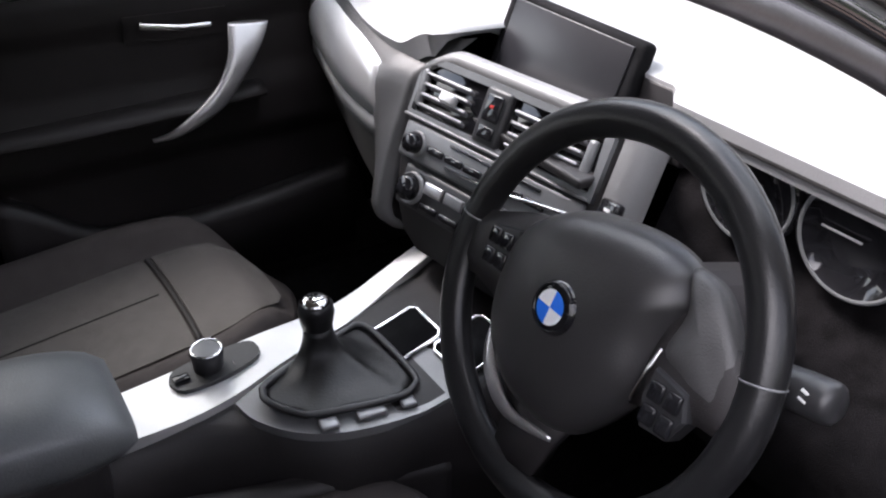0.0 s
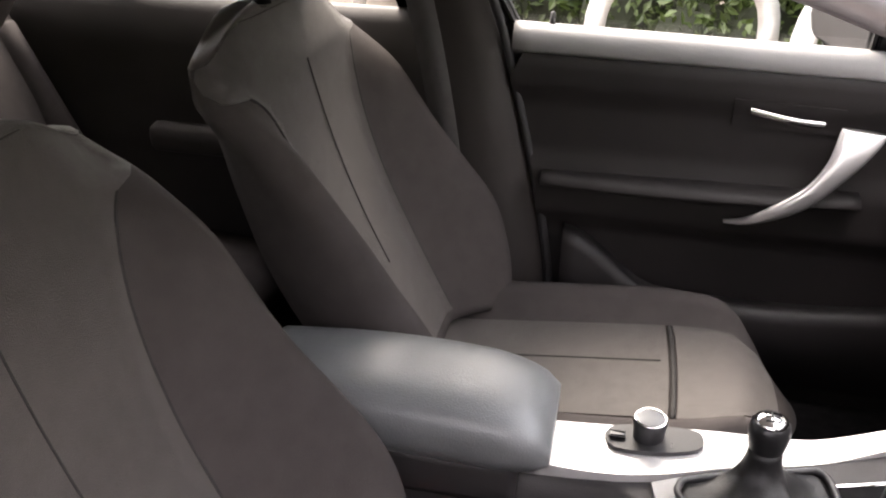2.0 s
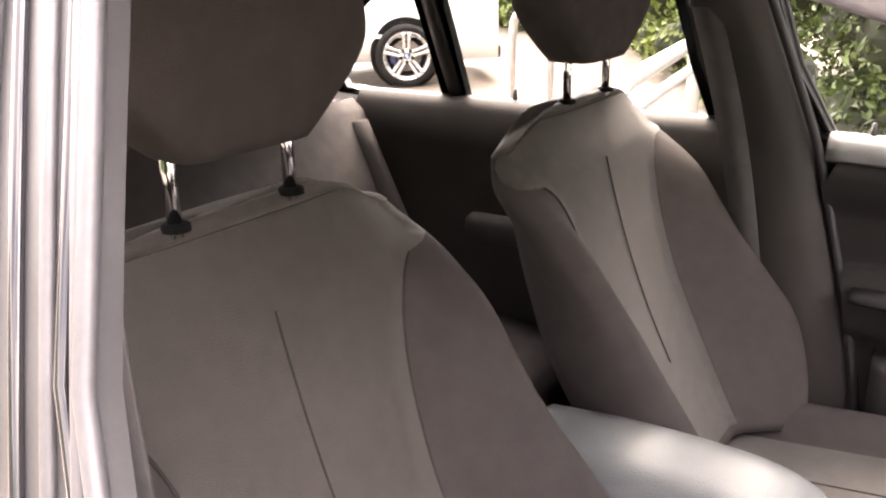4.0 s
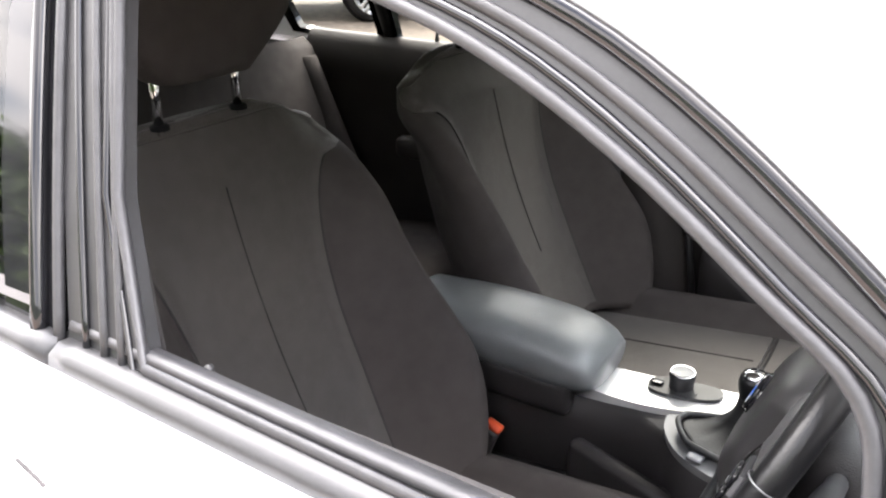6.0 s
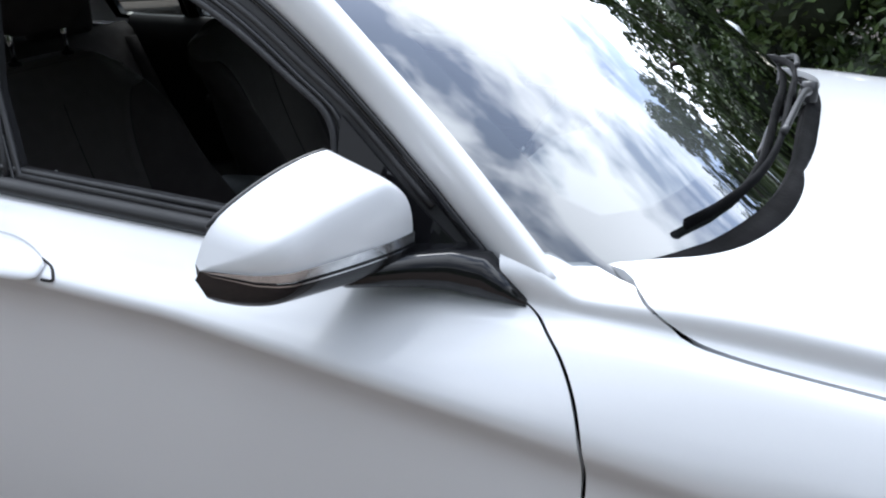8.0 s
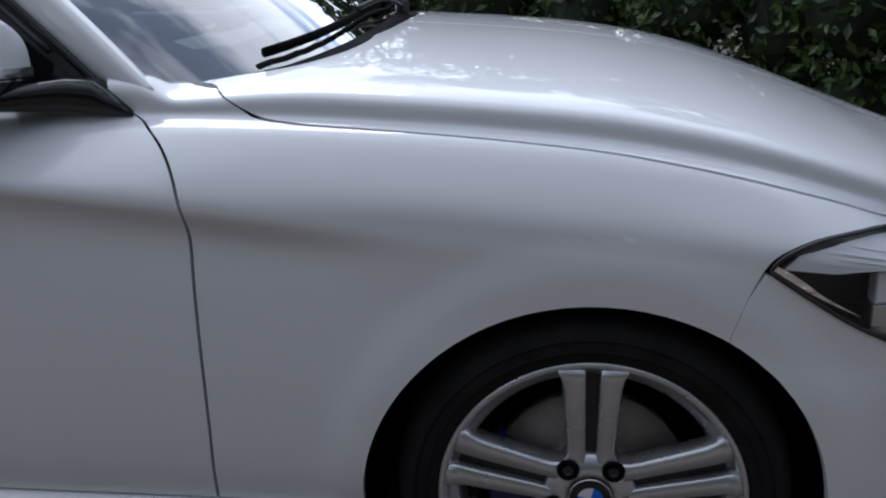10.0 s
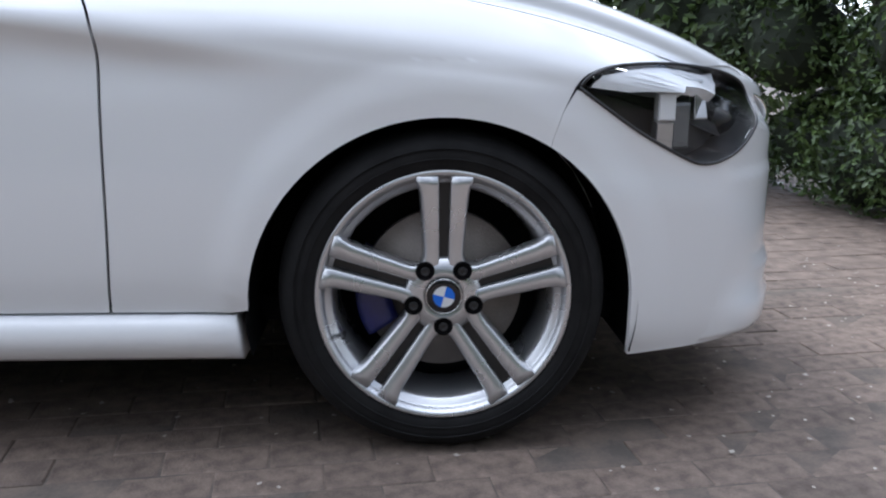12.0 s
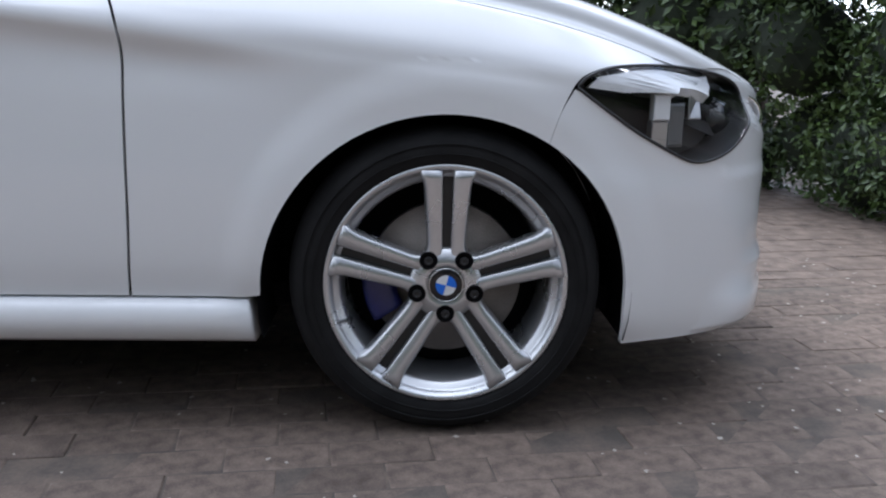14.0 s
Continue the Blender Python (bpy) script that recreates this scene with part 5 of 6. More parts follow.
part("stack_body", rings([[Vector((x, y * k, z)) for y, z in hull + hull_r[::-1]] for x, k in ((0.07, 1.02), (0.012, 1.0), (0.004, 0.985), (0.001, 0.95))]), PLASTIC, stack)
# soft roll above the vents
rs = []
for y in np.linspace(-0.185, 0.145, 24):
    e = ramp(y, 0.145, 0.09) ** 0.5
    rs.append([Vector((x, y, z - 0.026 * (1 - e))) for x, z in ((-0.003, 0.078), (-0.007, 0.084), (-0.004, 0.093), (0.008, 0.099), (0.03, 0.096), (0.06, 0.084), (0.075, 0.06))])
part("vent_hood", rings(rs, closed=False), PALE, stack, "pale rolled edge above the vents")
part("vent_bezel", sheet([(0.150, 0.0), (0.150, 0.05), (0.136, 0.074), (0.11, 0.079), (-0.17, 0.079), (-0.178, 0.07), (-0.178, -0.006), (0.144, -0.006)], lambda y, z: Vector((-0.004, y, z)), 0.03, 0.03, 0.008, 0.002, hole=[(0.145, 0.004), (0.143, 0.05), (0.128, 0.070), (-0.165, 0.070), (-0.170, 0.004)], inward=Vector((1, 0, 0))), HOODGREY, stack, "thin grey vent surround")
for y0, y1 in ((0.142, 0.024), (-0.024, -0.166)):
    well = part("air_vent", box(0.0055, (y0 + y1) / 2, 0.037, 0.010, y0 - y1, 0.066, 0.002), BLACK_GLOSS, stack, "air vent with horizontal slats")
    for z in (0.012, 0.026, 0.040, 0.054):
        part("slat", box(-0.002, (y0 + y1) / 2 + 0.008, z, 0.014, y0 - y1 - 0.03, 0.0048, 0.0018, (0, 25, 0)), SLAT, well, "grey slat")
    part("vent_slider", box(-0.010, (y0 + y1) / 2 - 0.004, 0.036, 0.014, 0.026, 0.015, 0.004, (0, 12, 0)), SILVER_TRIM, well, "silver vent slider")
    part("vent_wheel", box(-0.004, y1 + 0.012 if y1 < 0 else y0 - 0.006, 0.036, 0.010, 0.012, 0.05, 0.004), HOODGREY, well, "ribbed thumb wheel")
hz = part("hazard_panel", box(-0.004, 0.0, 0.037, 0.012, 0.044, 0.072, 0.005), BLACK_TRIM, stack, "black switch panel")
part("hazard_button", box(-0.0115, 0.0, 0.048, 0.006, 0.026, 0.034, 0.005), BLACK_GLOSS, hz)
part("hazard_mark", box(-0.0150, 0.0, 0.05, 0.001, 0.006, 0.004, 0.0004), RED_LENS, hz, "small red mark")
part("lock_button", box(-0.0105, 0.0, 0.017, 0.005, 0.026, 0.016, 0.004), BLACK_GLOSS, hz)
part("vent_strip", box(-0.007, -0.012, -0.0035, 0.006, 0.325, 0.004, 0.0015), SHIFT, stack, "bright line under the vents")
rad = part("radio", box(-0.001, -0.014, -0.034, 0.012, 0.315, 0.05, 0.01), HOODGREY, stack, "grey radio panel")
part("disc_slot", box(-0.008, -0.03, -0.018, 0.003, 0.16, 0.004, 0.001), BLACK_GLOSS, rad)
part("radio_knob", lathe([(0.0, -0.018), (0.011, -0.018), (0.013, -0.014), (0.014, 0.0)], (-0.006, 0.112, -0.036), "x", 24), BLACK_GLOSS, rad)
part("radio_knob_ring", lathe([(0.014, -0.007), (0.017, -0.010), (0.018, -0.004)], (-0.002, 0.112, -0.036), "x", 24), SHIFT, rad)
part("bright_line", tube([(-0.009, 0.045, -0.047), (-0.010, -0.05, -0.043), (-0.010, -0.165, -0.026)], 0.0028, 8), CHROME, rad, "slim chrome line")
for i in range(6):
    part("preset_button", box(-0.009, 0.072 - i * 0.036, -0.035, 0.005, 0.031, 0.010, 0.003), BLACK_GLOSS, rad)
heat = part("heater_panel", box(0.0, -0.022, -0.092, 0.012, 0.285, 0.056, 0.012), BLACK_TRIM, stack, "black heater control panel")
for y in (0.092, -0.13):
    part("heater_knob", lathe([(0.0, -0.022), (0.014, -0.022), (0.0165, -0.018), (0.018, 0.0)], (-0.004, y, -0.092), "x", 28), BLACK_GLOSS, heat)
    part("knob_ring", lathe([(0.0175, -0.008), (0.021, -0.011), (0.0225, -0.004)], (-0.004, y, -0.092), "x", 28), SHIFT, heat)
for i in range(4):
    part("heater_button", box(-0.009, 0.052 - i * 0.040, -0.082, 0.006, 0.034, 0.016, 0.004), SATIN if i == 0 else HOODGREY, heat)
    part("heater_button", box(-0.009, 0.052 - i * 0.040, -0.107, 0.006, 0.034, 0.010, 0.003), BLACK_GLOSS, heat)
# grey switch panel on the driver's side of the vents
side = part("switch_panel", rings([[Vector((x, y, z)) for x, y in ((0.02, -0.186), (-0.002, -0.188), (0.004, -0.205), (0.012, -0.226), (0.03, -0.228))] for z in (-0.045, -0.02, 0.03, 0.086, 0.09)], closed=False), PALE, stack, "pale grey panel beside the binnacle")
part("switch", box(0.000, -0.203, -0.010, 0.014, 0.034, 0.036, 0.005, (0, 0, -20)), BLACK_GLOSS, side)
part("switch_mark", box(-0.0075, -0.203, -0.004, 0.001, 0.012, 0.004, 0.0004, (0, 0, -20)), ICON, side)
part("bright_line", tube([(0.002, -0.19, -0.040), (0.012, -0.23, -0.026), (0.03, -0.27, -0.02)], 0.0028, 8), CHROME, side)

scr = thing("display_screen", "dark blank display screen standing on the dashboard", "screen")
scr.location, scr.rotation_euler = (-0.836, -0.010, 0.958), (radians(3), radians(20), radians(6))
part("screen_body", box(0.008, 0, 0, 0.024, 0.240, 0.135, 0.013, None, 4), SCUTTLE, scr)
part("screen_glass", box(-0.0050, 0, 0.002, 0.003, 0.206, 0.110, 0.001), SCREEN, scr, "dark glossy glass")
part("screen_foot", box(0.02, 0, -0.075, 0.03, 0.20, 0.05, 0.01), PLASTIC, scr)
tray = thing("dash_tray", "dark sunken tray behind the vents holding the screen", "tray")
part("tray_floor", box(-0.868, -0.01, 0.895, 0.16, 0.36, 0.012, 0.004), PLASTIC, tray)
part("tray_back", box(-0.80, -0.02, 0.93, 0.012, 0.37, 0.09, 0.004), PLASTIC, tray)

# ---- steering wheel ----
steer = thing("steering_wheel", "black leather steering wheel with silver-edged lower spokes", "steering wheel")
steer.location, steer.rotation_euler = (-1.106, -0.385, 0.899), (radians(-4), radians(23), 0)
loop = [Vector((0, 0.172 * math.cos(a), 0.172 * math.sin(a))) for a in np.linspace(0, 2 * math.pi, 65)[:-1]]
part("wheel_rim", tube(loop, 0.0175, 16, True, 0.86, (1, 0, 0)), LEATHER, steer, "black leather rim")
for a in (10, 170):
    c = Vector((0, 0.172 * math.cos(radians(a)), 0.172 * math.sin(radians(a))))
    t = Vector((0, -math.sin(radians(a)), math.cos(radians(a))))
    part("rim_seam", lathe([(0.0172, -0.001), (0.0182, 0.0), (0.0172, 0.001)], (0, 0, 0), "z", 18), HOODGREY, steer).matrix_local = Matrix.Translation(c) @ t.to_track_quat("Z", "X").to_matrix().to_4x4()
boss_pts = [(-0.100, 0.058), (-0.088, 0.018), (-0.082, -0.03), (-0.055, -0.075), (-0.019, -0.105), (0.035, -0.106), (0.078, -0.085), (0.103, -0.05), (0.110, 0.0), (0.098, 0.045), (0.05, 0.08), (-0.01, 0.092), (-0.06, 0.092), (-0.09, 0.08)]
boss_line = curve2(boss_pts + boss_pts[:1], 4)[:-1]
rs = []
for t in np.linspace(0, 1, 14):
    k = math.cos(t * math.pi / 2) ** 0.55 if t < 1 else 0.02
    rs.append([Vector((0.01 - 0.045 * math.sin(t * math.pi / 2), y * k, z * k)) for y, z in boss_line])
boss = part("airbag_cover", rings(rs), AIRBAG, steer, "domed black airbag cover")
part("badge", lathe([(0.0, -0.040), (0.020, -0.039), (0.024, -0.035), (0.027, -0.024)], (0, 0.006, 0.004), "x", 36), BLACK_GLOSS, boss, "round badge with blue and white quarters")
part("badge_ring", lathe([(0.0195, -0.0395), (0.0207, -0.0412), (0.0219, -0.0385)], (0, 0.006, 0.004), "x", 36), BLACK_GLOSS, boss)
for q in range(4):
    bm = bmesh.new()
    bm.faces.new([bm.verts.new((-0.0413, 0.006, 0.004))] + [bm.verts.new((-0.0411, 0.006 + 0.0155 * math.cos(a), 0.004 + 0.0155 * math.sin(a))) for a in np.linspace(q * math.pi / 2 + 0.1, (q + 1) * math.pi / 2 + 0.1, 10)])
    part("badge_quarter", bm, BLUE if q % 2 else ENAMEL, boss, smooth=False)
for sg in (-1, 1):
    part("wheel_spoke", rings([[Vector((x, sg * y, z + dz)) for x, dz in ((-0.004, hw), (-0.010, hw * 0.5), (-0.010, -hw * 0.5), (-0.004, -hw), (0.012, -hw), (0.012, hw))] for y, z, hw in ((0.06, 0.01, 0.055), (0.10, 0.012, 0.046), (0.14, 0.01, 0.034), (0.17, 0.006, 0.030))]), PLASTIC, steer, "black side spoke with buttons")
    if sg > 0:
        continue
    face = curve2([(0.086, 0.084), (0.114, 0.078), (0.138, 0.052), (0.160, 0.014), (0.158, -0.02), (0.140, -0.012), (0.112, 0.002), (0.090, 0.014), (0.096, 0.05), (0.086, 0.084)], 4)[:-1]
    rr = [[Vector((-0.004 + dx - 0.006 * (1 - (y - 0.08) / 0.08), sg * (0.122 + (y - 0.122) * g), 0.035 + (z - 0.035) * g)) for y, z in face] for g, dx in ((1.0, 0.014), (0.99, 0.004), (0.96, 0.0), (0.88, -0.003), (0.6, -0.006), (0.2, -0.007))]
    part("spoke_panel", rings(rr), CHEEK, steer, "grey satin spoke panel")
    ln = smooth_path([(-0.012, -0.090, 0.016), (-0.016, -0.087, -0.006), (-0.016, -0.083, -0.032)], 6)
    part("spoke_trim", tube(ln, 0.0022, 8), CHROME, steer, "thin silver edge")
for dy, dz, sg in ((0, 0, -1), (-0.002, 0.040, 1)):
    face = [(0.093, 0.002), (0.126, -0.004), (0.134, -0.024), (0.124, -0.046), (0.098, -0.048), (0.090, -0.022)]
    rr = [[Vector((-0.008 + dx, sg * (0.112 + dy + (y - 0.112) * g), dz - 0.024 + (z + 0.024) * g)) for y, z in face] for g, dx in ((1.0, 0.014), (1.0, -0.004), (0.92, -0.008))]
    pod = part("button_pod", rings(rr), BLACK_TRIM, steer, "black button pod", smooth=False)
    for i in range(2):
        for j in range(2):
            part("wheel_button", box(-0.018, sg * (0.104 + dy + 0.017 * i), dz - 0.034 + 0.020 * j, 0.005, 0.014, 0.016, 0.003), BLACK_GLOSS, pod)
ln = smooth_path([(-0.002, 0.098, -0.050), (-0.008, 0.088, -0.072), (-0.012, 0.068, -0.096), (-0.012, 0.034, -0.114), (-0.004, -0.016, -0.113)], 6)
part("spoke_trim", tube(ln, [0.0025 + 0.006 * math.sin(math.pi * i / (len(ln) - 1)) for i in range(len(ln))], 10, False, 0.6, (1, 0, 0)), SATIN, steer, "silver spoke trim")
part("lower_spoke", rings([[Vector((x, y + dy, z)) for x, dy in ((-0.004, -w), (-0.008, 0), (-0.004, w), (0.010, w), (0.010, -w))] for y, z, w in ((0.012, -0.07, 0.05), (0.016, -0.12, 0.032), (0.02, -0.165, 0.026))]), PLASTIC, steer, "black lower spoke")
part("steering_column", rings([[Vector((x, r * math.cos(a), r * math.sin(a) - 0.012)) for a in np.linspace(0, 2 * math.pi, 20)[:-1]] for x, r in ((0.02, 0.05), (0.05, 0.06), (0.22, 0.075))]), PLASTIC, steer)
stalk = part("wiper_stalk", tube(smooth_path([(0.06, -0.04, 0.002), (0.05, -0.11, 0.016), (0.042, -0.18, 0.028), (0.040, -0.208, 0.032)], 5), [0.009, 0.009, 0.010, 0.010, 0.011, 0.012, 0.013, 0.014, 0.016, 0.0165, 0.017, 0.017, 0.017, 0.017, 0.016, 0.012], 14), BLACK_TRIM, steer, "black column stalk with white symbols")
for y, z, a, b in ((-0.166, 0.030, 0.011, 0.0025), (-0.166, 0.024, 0.0025, 0.009), (-0.188, 0.033, 0.007, 0.0025), (-0.188, 0.027, 0.007, 0.0025)):
    part("stalk_mark", box(0.0255, y, z, 0.002, a, b, 0.0004, (15, 0, 0)), ICON, stalk)
part("indicator_stalk", tube([(0.06, 0.04, 0.0), (0.05, 0.12, 0.01), (0.045, 0.19, 0.02)], [0.009, 0.011, 0.015], 12), BLACK_TRIM, steer)

# ---- centre console ----
con = thing("centre_console", "centre console with pale silver trim and cup holders", "car console")
part("console_body", rings([[Vector((x, y, z)) for y, z in ((0.085, 0.32), (0.075, zt - 0.05), (0.062, zt - 0.008), (0.045, zt - 0.003), (yr + 0.02, zt - 0.003), (yr + 0.004, zt - 0.012), (yr - 0.004, zt - 0.06), (yr - 0.01, 0.32))] for x, yr, zt in ((-1.80, -0.10, 0.60), (-1.47, -0.045, 0.627), (-1.36, -0.06, 0.63), (-1.30, -0.10, 0.635), (-1.24, -0.165, 0.642), (-1.12, -0.19, 0.655), (-1.02, -0.195, 0.675), (-0.96, -0.19, 0.70))]), PLASTIC, con)
def trim_top(x, y):
    return Vector((x, y, 0.633 + 0.012 * ramp(x, -1.4, -1.2) + 0.055 * ramp(x, -1.16, -0.93)))
part("console_trim", sheet(curve2([(-1.47, 0.045), (-1.37, 0.055), (-1.27, 0.06), (-1.17, 0.062), (-1.05, 0.074), (-0.95, 0.085)], 3) + curve2([(-0.95, 0.052), (-1.05, 0.038), (-1.12, 0.022), (-1.18, 0.008), (-1.25, -0.012), (-1.31, -0.03), (-1.38, -0.038), (-1.47, -0.036)], 3), trim_top, 0.02, 0.02, 0.02, 0.004, inward=Vector((0, 0, -1))), SILVER_TRIM, con, "pale silver console trim")
part("shift_plate", sheet(curve2([(-1.318, -0.042), (-1.25, -0.016), (-1.18, -0.002), (-1.135, -0.004), (-1.118, -0.025), (-1.10, -0.065), (-1.078, -0.11), (-1.085, -0.176), (-1.20, -0.170), (-1.268, -0.138), (-1.308, -0.085), (-1.318, -0.042)], 4)[:-1], trim_top, 0.02, 0.02, 0.012, 0.002, inward=Vector((0, 0, -1))), SHIFT, con, "grey shift surround")
for (cx, cy) in ((-1.095, -0.055), (-1.045, -0.135)):
    lp = [trim_top(cx + a, cy + b) + Vector((0, 0, 0.004)) for a, b in ((-0.036, -0.028), (-0.03, -0.036), (0.03, -0.036), (0.036, -0.028), (0.036, 0.028), (0.03, 0.036), (-0.03, 0.036), (-0.036, 0.028))]
    # flat plate with no recess; the cup's inner shade is its matte dark colour
    cup = part("cup_holder", rings([lp, [p + Vector((0, 0, -0.001)) for p in lp], ], cap=True), SCUTTLE, con, "flat cup holder with chrome rim, depth painted dark")
    part("cup_rim", tube(lp, 0.0032, 8, True), CHROME, cup)
for x, y, w in ((-1.245, -0.143, 0.022), (-1.195, -0.150, 0.036), (-1.15, -0.158, 0.018)):
    part("console_button", box(x, y, 0.6515, w, 0.018, 0.007, 0.003, (0, 0, -8)), SLAT, con)
part("side_padding", box(-1.28, -0.135, 0.52, 0.36, 0.03, 0.10, 0.012, (0, 0, -18)), PLASTIC, con)

gear = thing("gear_lever", "black leather gear lever with chrome-topped knob", "gear lever")
foot = [(-1.140, 0.0), (-1.124, -0.02), (-1.122, -0.12), (-1.135, -0.145), (-1.165, -0.150), (-1.245, -0.130), (-1.268, -0.118), (-1.290, -0.082), (-1.290, -0.062), (-1.270, -0.045)]
foot = [(q.x, q.y) for q in smooth_path([(x, y, 0) for x, y in foot + foot[:1]], 4)][:-1]
rs = []
for t in np.linspace(0, 1, 14):
    z = 0.655 + 0.050 * t**2.2
    k = (1 - t) ** 1.9
    ring = []
    for i, (x, y) in enumerate(foot):
        a = 2 * math.pi * i / len(foot)
        wob = 1 + 0.10 * math.sin(6 * a + 7 * t) * math.sin(math.pi * t) ** 0.7
        cx, cy = -1.204 + 0.018 * math.cos(-a + 0.9), -0.036 + 0.018 * math.sin(-a + 0.9)
        ring.append(Vector((cx + (x - cx) * k * wob, cy + (y - cy) * k * wob, z)))
    rs.append(ring)
part("gaiter", rings(rs), GAITER, gear, "creased black leather gaiter")
part("gaiter_frame", tube([p + Vector((0, 0, 0.003)) for p in rs[0]], 0.0045, 8, True), BLACK_TRIM, gear)
part("knob", lathe([(0.0, -0.055), (0.014, -0.055), (0.0145, -0.03), (0.0165, -0.005), (0.0205, 0.014), (0.0225, 0.027), (0.0205, 0.037), (0.0168, 0.040)], (-1.204, -0.034, 0.70), "z", 28), LEATHER, gear, "black leather knob")
part("knob_cap", lathe([(0.0178, 0.0375), (0.0174, 0.042), (0.012, 0.0450), (0.0, 0.0465)], (-1.204, -0.034, 0.70), "z", 28), CHROME, gear, "chrome shift-pattern cap")
for dx, dy, a, b in ((0, -0.008, 0.018, 0.0015), (0, 0, 0.018, 0.0015), (0, 0.008, 0.018, 0.0015), (0, 0, 0.0015, 0.017)):
    part("pattern_mark", box(-1.204 + dx, -0.034 + dy, 0.7462, a * 0.85, b * 0.85, 0.0016, 0), BLACK_TRIM, gear)

ctl = thing("rotary_controller", "black rotary controller knob with bright rim on the console", "knob")
part("controller_base", sheet(curve2([(-1.374, 0.030), (-1.362, 0.049), (-1.32, 0.054), (-1.27, 0.051), (-1.258, 0.036), (-1.265, 0.014), (-1.31, 0.002), (-1.362, 0.006), (-1.374, 0.030)], 3)[:-1], trim_top, 0.02, 0.02, 0.008, 0.010, inward=Vector((0, 0, -1))), BLACK_TRIM, ctl)
part("controller_knob", lathe([(0.0185, -0.002), (0.019, 0.012), (0.0205, 0.022), (0.0195, 0.0265), (0.0, 0.0262)], (-1.323, 0.032, 0.647), "z", 30), BLACK_TRIM, ctl)
part("controller_top", lathe([(0.0172, 0.0268), (0.014, 0.0275), (0.0, 0.0277)], (-1.323, 0.032, 0.647), "z", 30), HOODGREY, ctl, "grey knob face")
part("controller_rim", lathe([(0.0200, 0.0265), (0.0190, 0.0285), (0.0172, 0.0272)], (-1.323, 0.032, 0.647), "z", 30), CHROME, ctl)
for x, y in ((-1.287, 0.018), (-1.278, 0.034), (-1.360, 0.026), (-1.285, 0.046)):
    part("menu_button", box(x, y, 0.6475, 0.020, 0.012, 0.004, 0.0015), BLACK_GLOSS, ctl)

arm = thing("armrest", "grey padded leather armrest on the console", "armrest")
rs = []
for t in np.linspace(0, 1, 22):
    x = -1.80 + 0.365 * t
    e = math.sqrt(max(0.0, 1 - max(0, (t - 0.72) / 0.285) ** 2.2))
    w, hh = 0.088 * (0.75 + 0.25 * e), 0.062 * (0.35 + 0.65 * e)
    zc = 0.675 + 0.012 * math.sin(math.pi * t) - 0.01 * (1 - e)
    rs.append([Vector((x, 0.008 + w * abs(math.cos(a)) ** 0.7 * (1 if math.cos(a) > 0 else -1), zc + (hh * 0.62 if math.sin(a) > 0 else hh) * abs(math.sin(a)) ** 0.75 * (1 if math.sin(a) > 0 else -1))) for a in np.linspace(0, 2 * math.pi, 33)[:-1]])
part("armrest_pad", rings(rs), ARMSKIN, arm, "smooth grey leather pad")
part("armrest_hinge", box(-1.62, 0.0, 0.62, 0.30, 0.14, 0.06, 0.012), PLASTIC, arm)

# ---- outside ----
ground = new("ground", bpy.data.meshes.new("ground"))
gb = bmesh.new()
gv = [gb.verts.new(p) for p in ((-900, -900, -0.004), (900, -900, -0.004), (900, 900, -0.004), (-900, 900, -0.004))]
gb.faces.new(gv)
gb.to_mesh(ground.data)
gb.free()
ground.data.materials.append(SOIL)
tagged(ground, "brown block-paved yard", "ground", kind="structure")


def leaf_cloud(name, blobs, per, size, material, parent=None, seed=1):
    """Many small folded leaves scattered through ellipsoids (centre, radii)."""
    rng = np.random.default_rng(seed)
    vs, fs = [], []
    for (cx, cy, cz), (rx, ry, rz), share in blobs:
        n = int(per * share)
        d = rng.normal(size=(n, 3))
        d /= np.linalg.norm(d, axis=1)[:, None]
        r = rng.uniform(0.72, 1.06, n)[:, None]
        c = np.array((cx, cy, cz)) + d * r * (rx, ry, rz)
        ax = rng.normal(size=(n, 3)) + d * 0.4
        ax /= np.linalg.norm(ax, axis=1)[:, None]
        nn = d + rng.normal(size=(n, 3)) * 0.7
        sd = np.cross(ax, nn)
        sd /= np.maximum(np.linalg.norm(sd, axis=1)[:, None], 1e-6)
        up = np.cross(sd, ax)
        L = size * rng.uniform(0.6, 1.3, n)[:, None]
        k = len(vs)
        p = np.stack([c - ax * L, c + sd * L * 0.5 + up * L * 0.15, c + ax * L, c - sd * L * 0.5 + up * L * 0.15], 1).reshape(-1, 3)
        vs.append(p)
        fs.append(np.arange(n * 4).reshape(-1, 4) + sum(len(q) for q in vs[:-1]))
    v, f = np.concatenate(vs), np.concatenate(fs)
    v[:, 2] = np.maximum(v[:, 2], 0.005)
    me = bpy.data.meshes.new(name)
    me.from_pydata(v.tolist(), [], f.tolist())
    me.materials.append(material)
    ob = new(name, me)
    ob.parent = parent
    return ob


